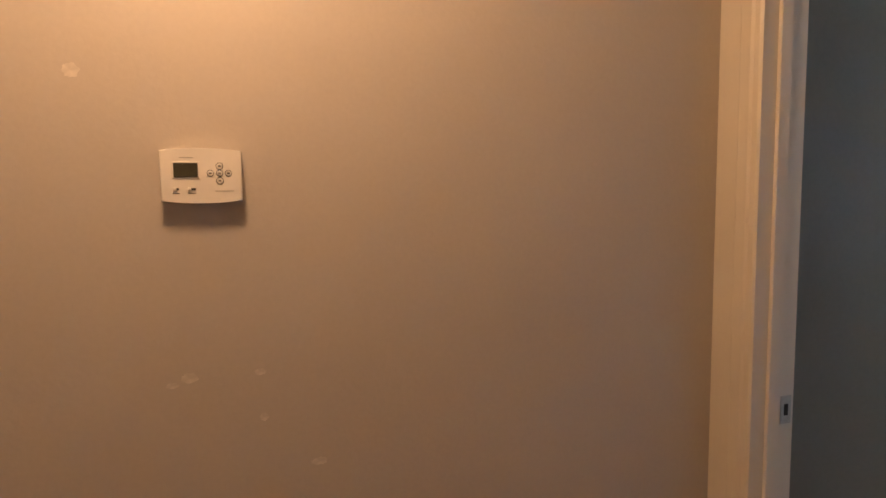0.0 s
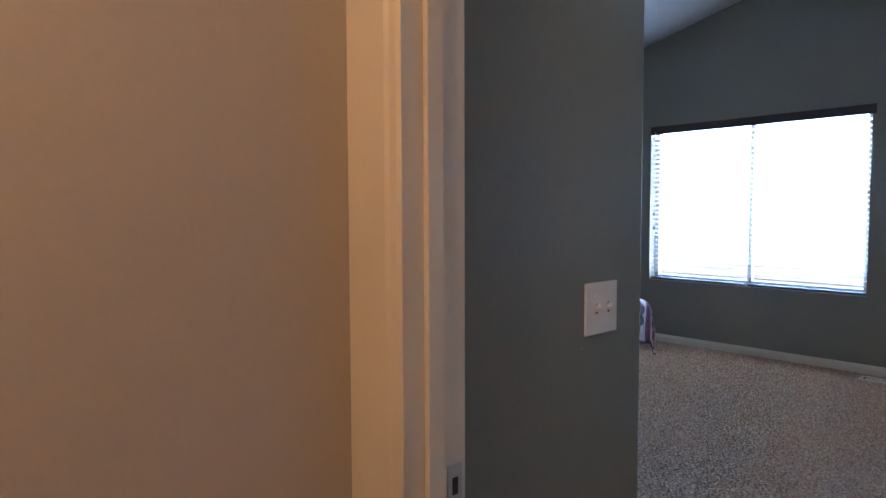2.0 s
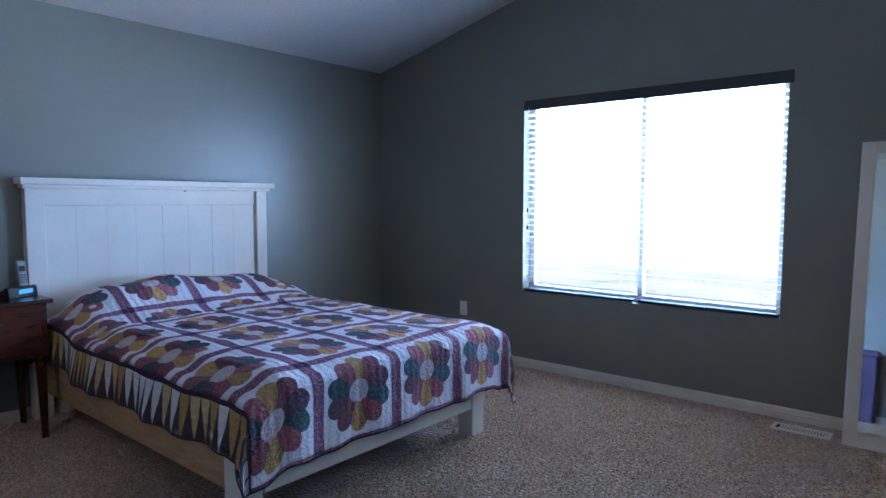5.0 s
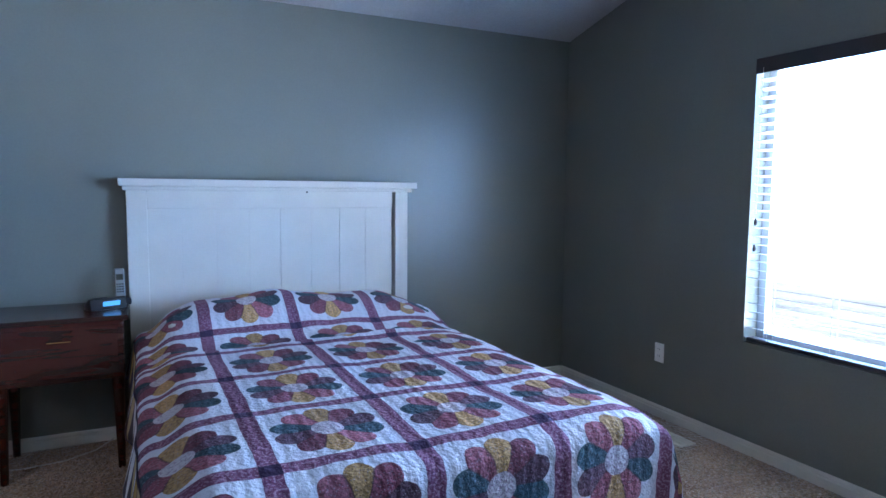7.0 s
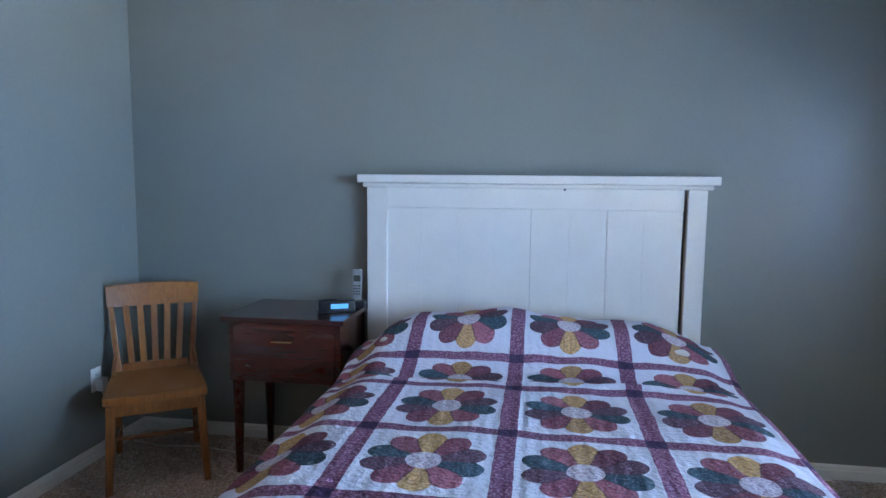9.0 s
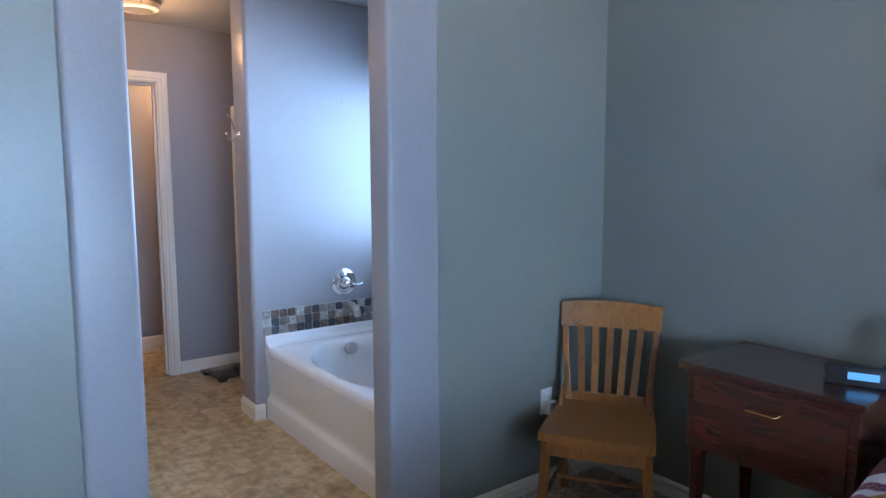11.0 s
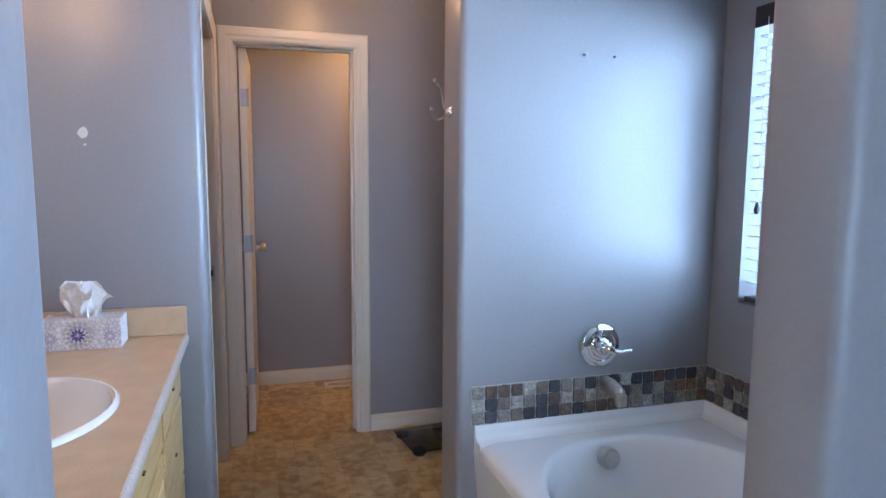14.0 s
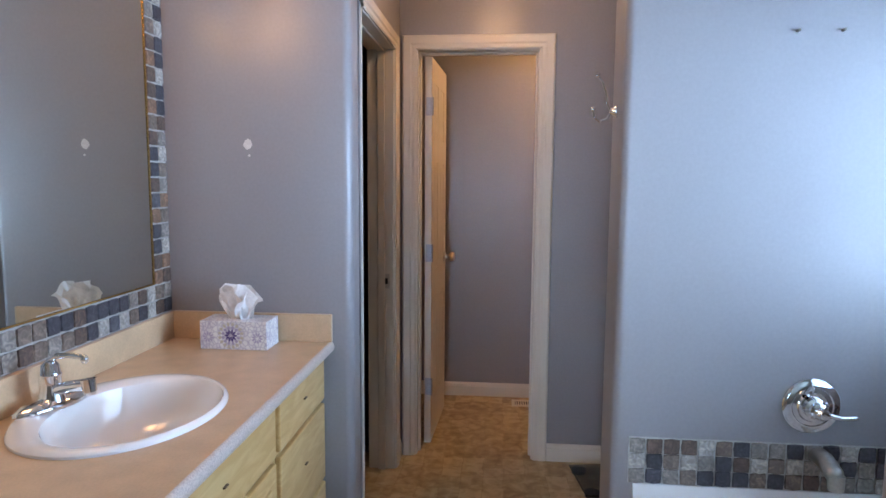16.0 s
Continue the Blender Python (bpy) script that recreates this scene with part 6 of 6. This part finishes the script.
petal_ring(tbx, C0 - Vector((0, 0.0001, 0)), 10, 0.003, 0.021, 0.0040, 0, M_VIOLET)
for sx in (-1, 1):
    petal_ring(tbx, C0 + Vector((sx * 0.082 + 0.006, 0, -0.006)), 10, 0.004, 0.019, 0.0030, 9, M_LILAC)
bm = bmesh.new()
knot = bm.verts.new((0, 0, 0.084))
for k, (ang_, lean_, tall, wide, ph_) in enumerate(((8, 0.020, 0.094, 0.046, 0.3), (70, 0.016, 0.084, 0.036, 1.7), (128, 0.020, 0.090, 0.042, 2.9), (186, 0.024, 0.086, 0.046, 4.2), (245, 0.015, 0.098, 0.036, 5.1), (310, 0.020, 0.090, 0.040, 0.9))):
    rot = pose(0, 0, 0, 0, 0, ang_)
    gv = []
    for j in range(9):
        s_ = j / 8
        row = []
        for i in range(9):
            t_ = i / 4 - 1
            w_ = 0.022 + wide * (s_ ** 0.8) * 0.50
            x = t_ * w_ + 0.004 * math.sin(7 * s_ + ph_)
            y = -0.006 - lean_ * s_ - 0.010 * s_ * math.cos(2.6 * t_ + ph_) + 0.004 * math.sin(9 * t_ + 5 * s_ + ph_)
            z = 0.088 + s_ * (tall - 0.020 * t_ * t_ + 0.006 * math.sin(5 * t_ + ph_)) - 0.012 * max(0, s_ - 0.75) * 4 * abs(t_)
            p = rot @ Vector((x, y, z))
            if j == 0 and i == 4:
                row.append(knot)
                continue
            row.append(bm.verts.new((p.x * 1.5, p.y * 1.0, 0.088 + (p.z - 0.088) * 1.28)))
        gv.append(row)
    for r0, r1 in zip(gv, gv[1:]):
        for i in range(8):
            bm.faces.new((r0[i], r0[i + 1], r1[i + 1], r1[i]))
part("tissue", bm, M_TISSUE, tbx, "crumpled white tissue", True)

# ---------- toilet room, closet, shower ----------
door_leaf("toilet_room_door", pose(TX - 0.125, TY0 + 0.024, BF, 0, 0, 180 - 2.5) @ pose(0, -0.035, 0), 0.556, 2.02, "white six-panel door opened into the toilet room", True, 0.955, (0.32, 1.03, 1.775))

cs = thing("closet_strike", "dark metal strike plate in the closet door jamb", "strike plate", CX0 + 0.0045, 3.115, 0.93)
part("plate", boxes((0, 0.002, -0.016, 0.016, -0.035, 0.035)), M_NICKEL, cs)
part("latch_hole", boxes((0.0015, 0.003, -0.007, 0.007, -0.014, 0.014)), M_SLOT, cs)
shf = thing("closet_shelf", "wooden closet shelf with a hanging rod", "shelf", -0.27, 2.0, 1.70)
part("board", boxes((-0.47, 0.46, -0.5, 0.2, 0, 0.02)), M_RAIL, shf)
bm = bmesh.new()
tube(bm, (-0.47, -0.1, -0.06), (0.46, -0.1, -0.06), 0.016, n=12)
part("rod", bm, M_NICKEL, shf)
for k, (x, w, h, m_, lb) in enumerate(((-0.55, 0.05, 0.95, M_CLOTH, "black coat hanging in the closet"), (-0.44, 0.045, 0.75, M_CLOTH2, "brown shirt hanging in the closet"), (-0.33, 0.05, 0.9, M_CLOTH, "black dress hanging in the closet"))):
    bm = bmesh.new()
    nn = 18
    prev = None
    for j in range(8):
        s = j / 7
        ring = []
        for i in range(nn):
            a = 2 * math.pi * i / nn
            ring.append(bm.verts.new((x + w * (0.5 + 0.5 * s) * (1 + 0.3 * math.sin(5 * a)) * math.cos(a), 1.9 + (0.06 + 0.18 * min(1, 4 * s)) * math.sin(a), 1.63 - s * h)))
        if prev:
            for i in range(nn):
                bm.faces.new((prev[i], prev[(i + 1) % nn], ring[(i + 1) % nn], ring[i]))
        prev = ring
    tagged(part("hanging_garment", bm, m_, None, "", True), lb, "clothing", "hanging clothes")

M_SHOWER = mat("cream_shower_frame", (0.72, 0.66, 0.50), 0.35, var=0.04)
sh = thing("shower_enclosure", "white shower stall with a framed front beside the tub wall", "shower", -0.22, 4.60, BF)
part("base", boxes((-0.09, 0.515, -0.41, 0.47, 0, 0.10), bev=0.008), M_ACRYLIC, sh)
part("frame_post", boxes((-0.09, -0.055, -0.405, -0.375, 0.10, 1.86), bev=0.003), M_SHOWER, sh)
part("frame_post", boxes((0.482, 0.515, -0.405, -0.375, 0.10, 1.86), bev=0.003), M_SHOWER, sh)
part("top_rail", boxes((-0.055, 0.482, -0.405, -0.375, 1.825, 1.86), bev=0.003), M_SHOWER, sh)
part("liner_back", boxes((-0.09, 0.515, 0.45, 0.47, 0.10, 1.95)), M_ACRYLIC, sh)
part("liner_side", boxes((-0.088, -0.075, -0.37, 0.45, 0.10, 1.95)), M_ACRYLIC, sh)
part("liner_side", boxes((0.503, 0.517, -0.37, 0.45, 0.10, 1.95)), M_ACRYLIC, sh)
for a, b in ((-0.055, 0.482),):
    g_ = part("glass_panel", boxes((a, b, -0.393, -0.387, 0.10, 1.825)), M_GLASS, sh)
    g_.visible_shadow = False

bs = thing("bathroom_scale", "smoky glass bathroom scale with dark feet on the vinyl", "bathroom scale", -0.452, 4.165, BF, 8)
part("platform", boxes((-0.155, 0.155, -0.145, 0.145, 0.022, 0.030), bev=0.003), M_SCALEGLASS, bs, "smoky glass platform")
for x in (-0.115, 0.115):
    for y in (-0.105, 0.105):
        bm = bmesh.new()
        lathe(bm, [(0.028, 0.0), (0.034, 0.006), (0.034, 0.0215), (0, 0.0218)], Matrix.Translation((x, y, 0)), 20)
        part("foot", bm, M_DKPLASTIC, bs)
part("display_pod", boxes((-0.05, 0.05, 0.05, 0.12, 0.004, 0.0218), bev=0.004), M_DKPLASTIC, bs)


# ---------- carpet pile ----------
def carpet_pile():
    """Short leaning tufts over the open floor of the bedroom."""
    rng = np.random.default_rng(7)
    step = 0.0150
    gx, gy = np.meshgrid(np.arange(2.10, 6.14, step), np.arange(0.34, 5.07, step))
    x = gx.ravel() + rng.uniform(-0.008, 0.008, gx.size)
    y = gy.ravel() + rng.uniform(-0.008, 0.008, gx.size)
    keep = ~((x > 3.50) & (x < 4.74) & (y > 3.10)) & ~((x > 5.86) & (y > 3.70) & (y < 4.05)) & ~((x > 5.90) & (y < 1.83)) & ~((x < 2.50) & (y > 1.65) & (y < 2.28)) & ~((x < 2.13) & (y > 2.93) & (y < 4.17))
    x, y = x[keep], y[keep]
    n = x.size
    h = rng.uniform(0.004, 0.011, n)
    a = rng.uniform(0, 2 * np.pi, n)
    r = rng.uniform(0.006, 0.010, n)
    lean = rng.uniform(0, 0.009, n)
    la = rng.uniform(0, 2 * np.pi, n)
    v = np.zeros((n, 4, 3))
    for k in range(3):
        v[:, k, 0] = x + r * np.cos(a + k * 2.0944)
        v[:, k, 1] = y + r * np.sin(a + k * 2.0944)
    v[:, 3, 0], v[:, 3, 1], v[:, 3, 2] = x + lean * np.cos(la), y + lean * np.sin(la), h
    i = np.arange(n) * 4
    f = np.stack([np.stack([i, i + 1, i + 3], 1), np.stack([i + 1, i + 2, i + 3], 1), np.stack([i + 2, i, i + 3], 1)], 1).reshape(-1, 3)
    me = bpy.data.meshes.new("carpet_pile")
    me.from_pydata(v.reshape(-1, 3).tolist(), [], f.tolist())
    me.materials.append(pile_mat())
    tagged(new("carpet_pile", me), "short speckled tufts of the bedroom carpet", "carpet pile", "", "stuff")


def pile_mat():
    m = bpy.data.materials.new("carpet_tuft")
    m.use_nodes = True
    nt = m.node_tree
    b = nt.nodes["Principled BSDF"]
    g = nt.nodes.new("ShaderNodeNewGeometry")
    c = ramp(nt, [(0.0, (0.30, 0.208, 0.142)), (0.4, (0.38, 0.270, 0.190)), (0.8, (0.46, 0.340, 0.248)), (1.0, (0.54, 0.41, 0.31))], g.outputs["Random Per Island"])
    nt.links.new(c, b.inputs["Base Color"])
    b.inputs["Roughness"].default_value = 1.0
    b.inputs["Specular IOR Level"].default_value = 0.1
    b.inputs["Sheen Weight"].default_value = 0.5
    return m


carpet_pile()
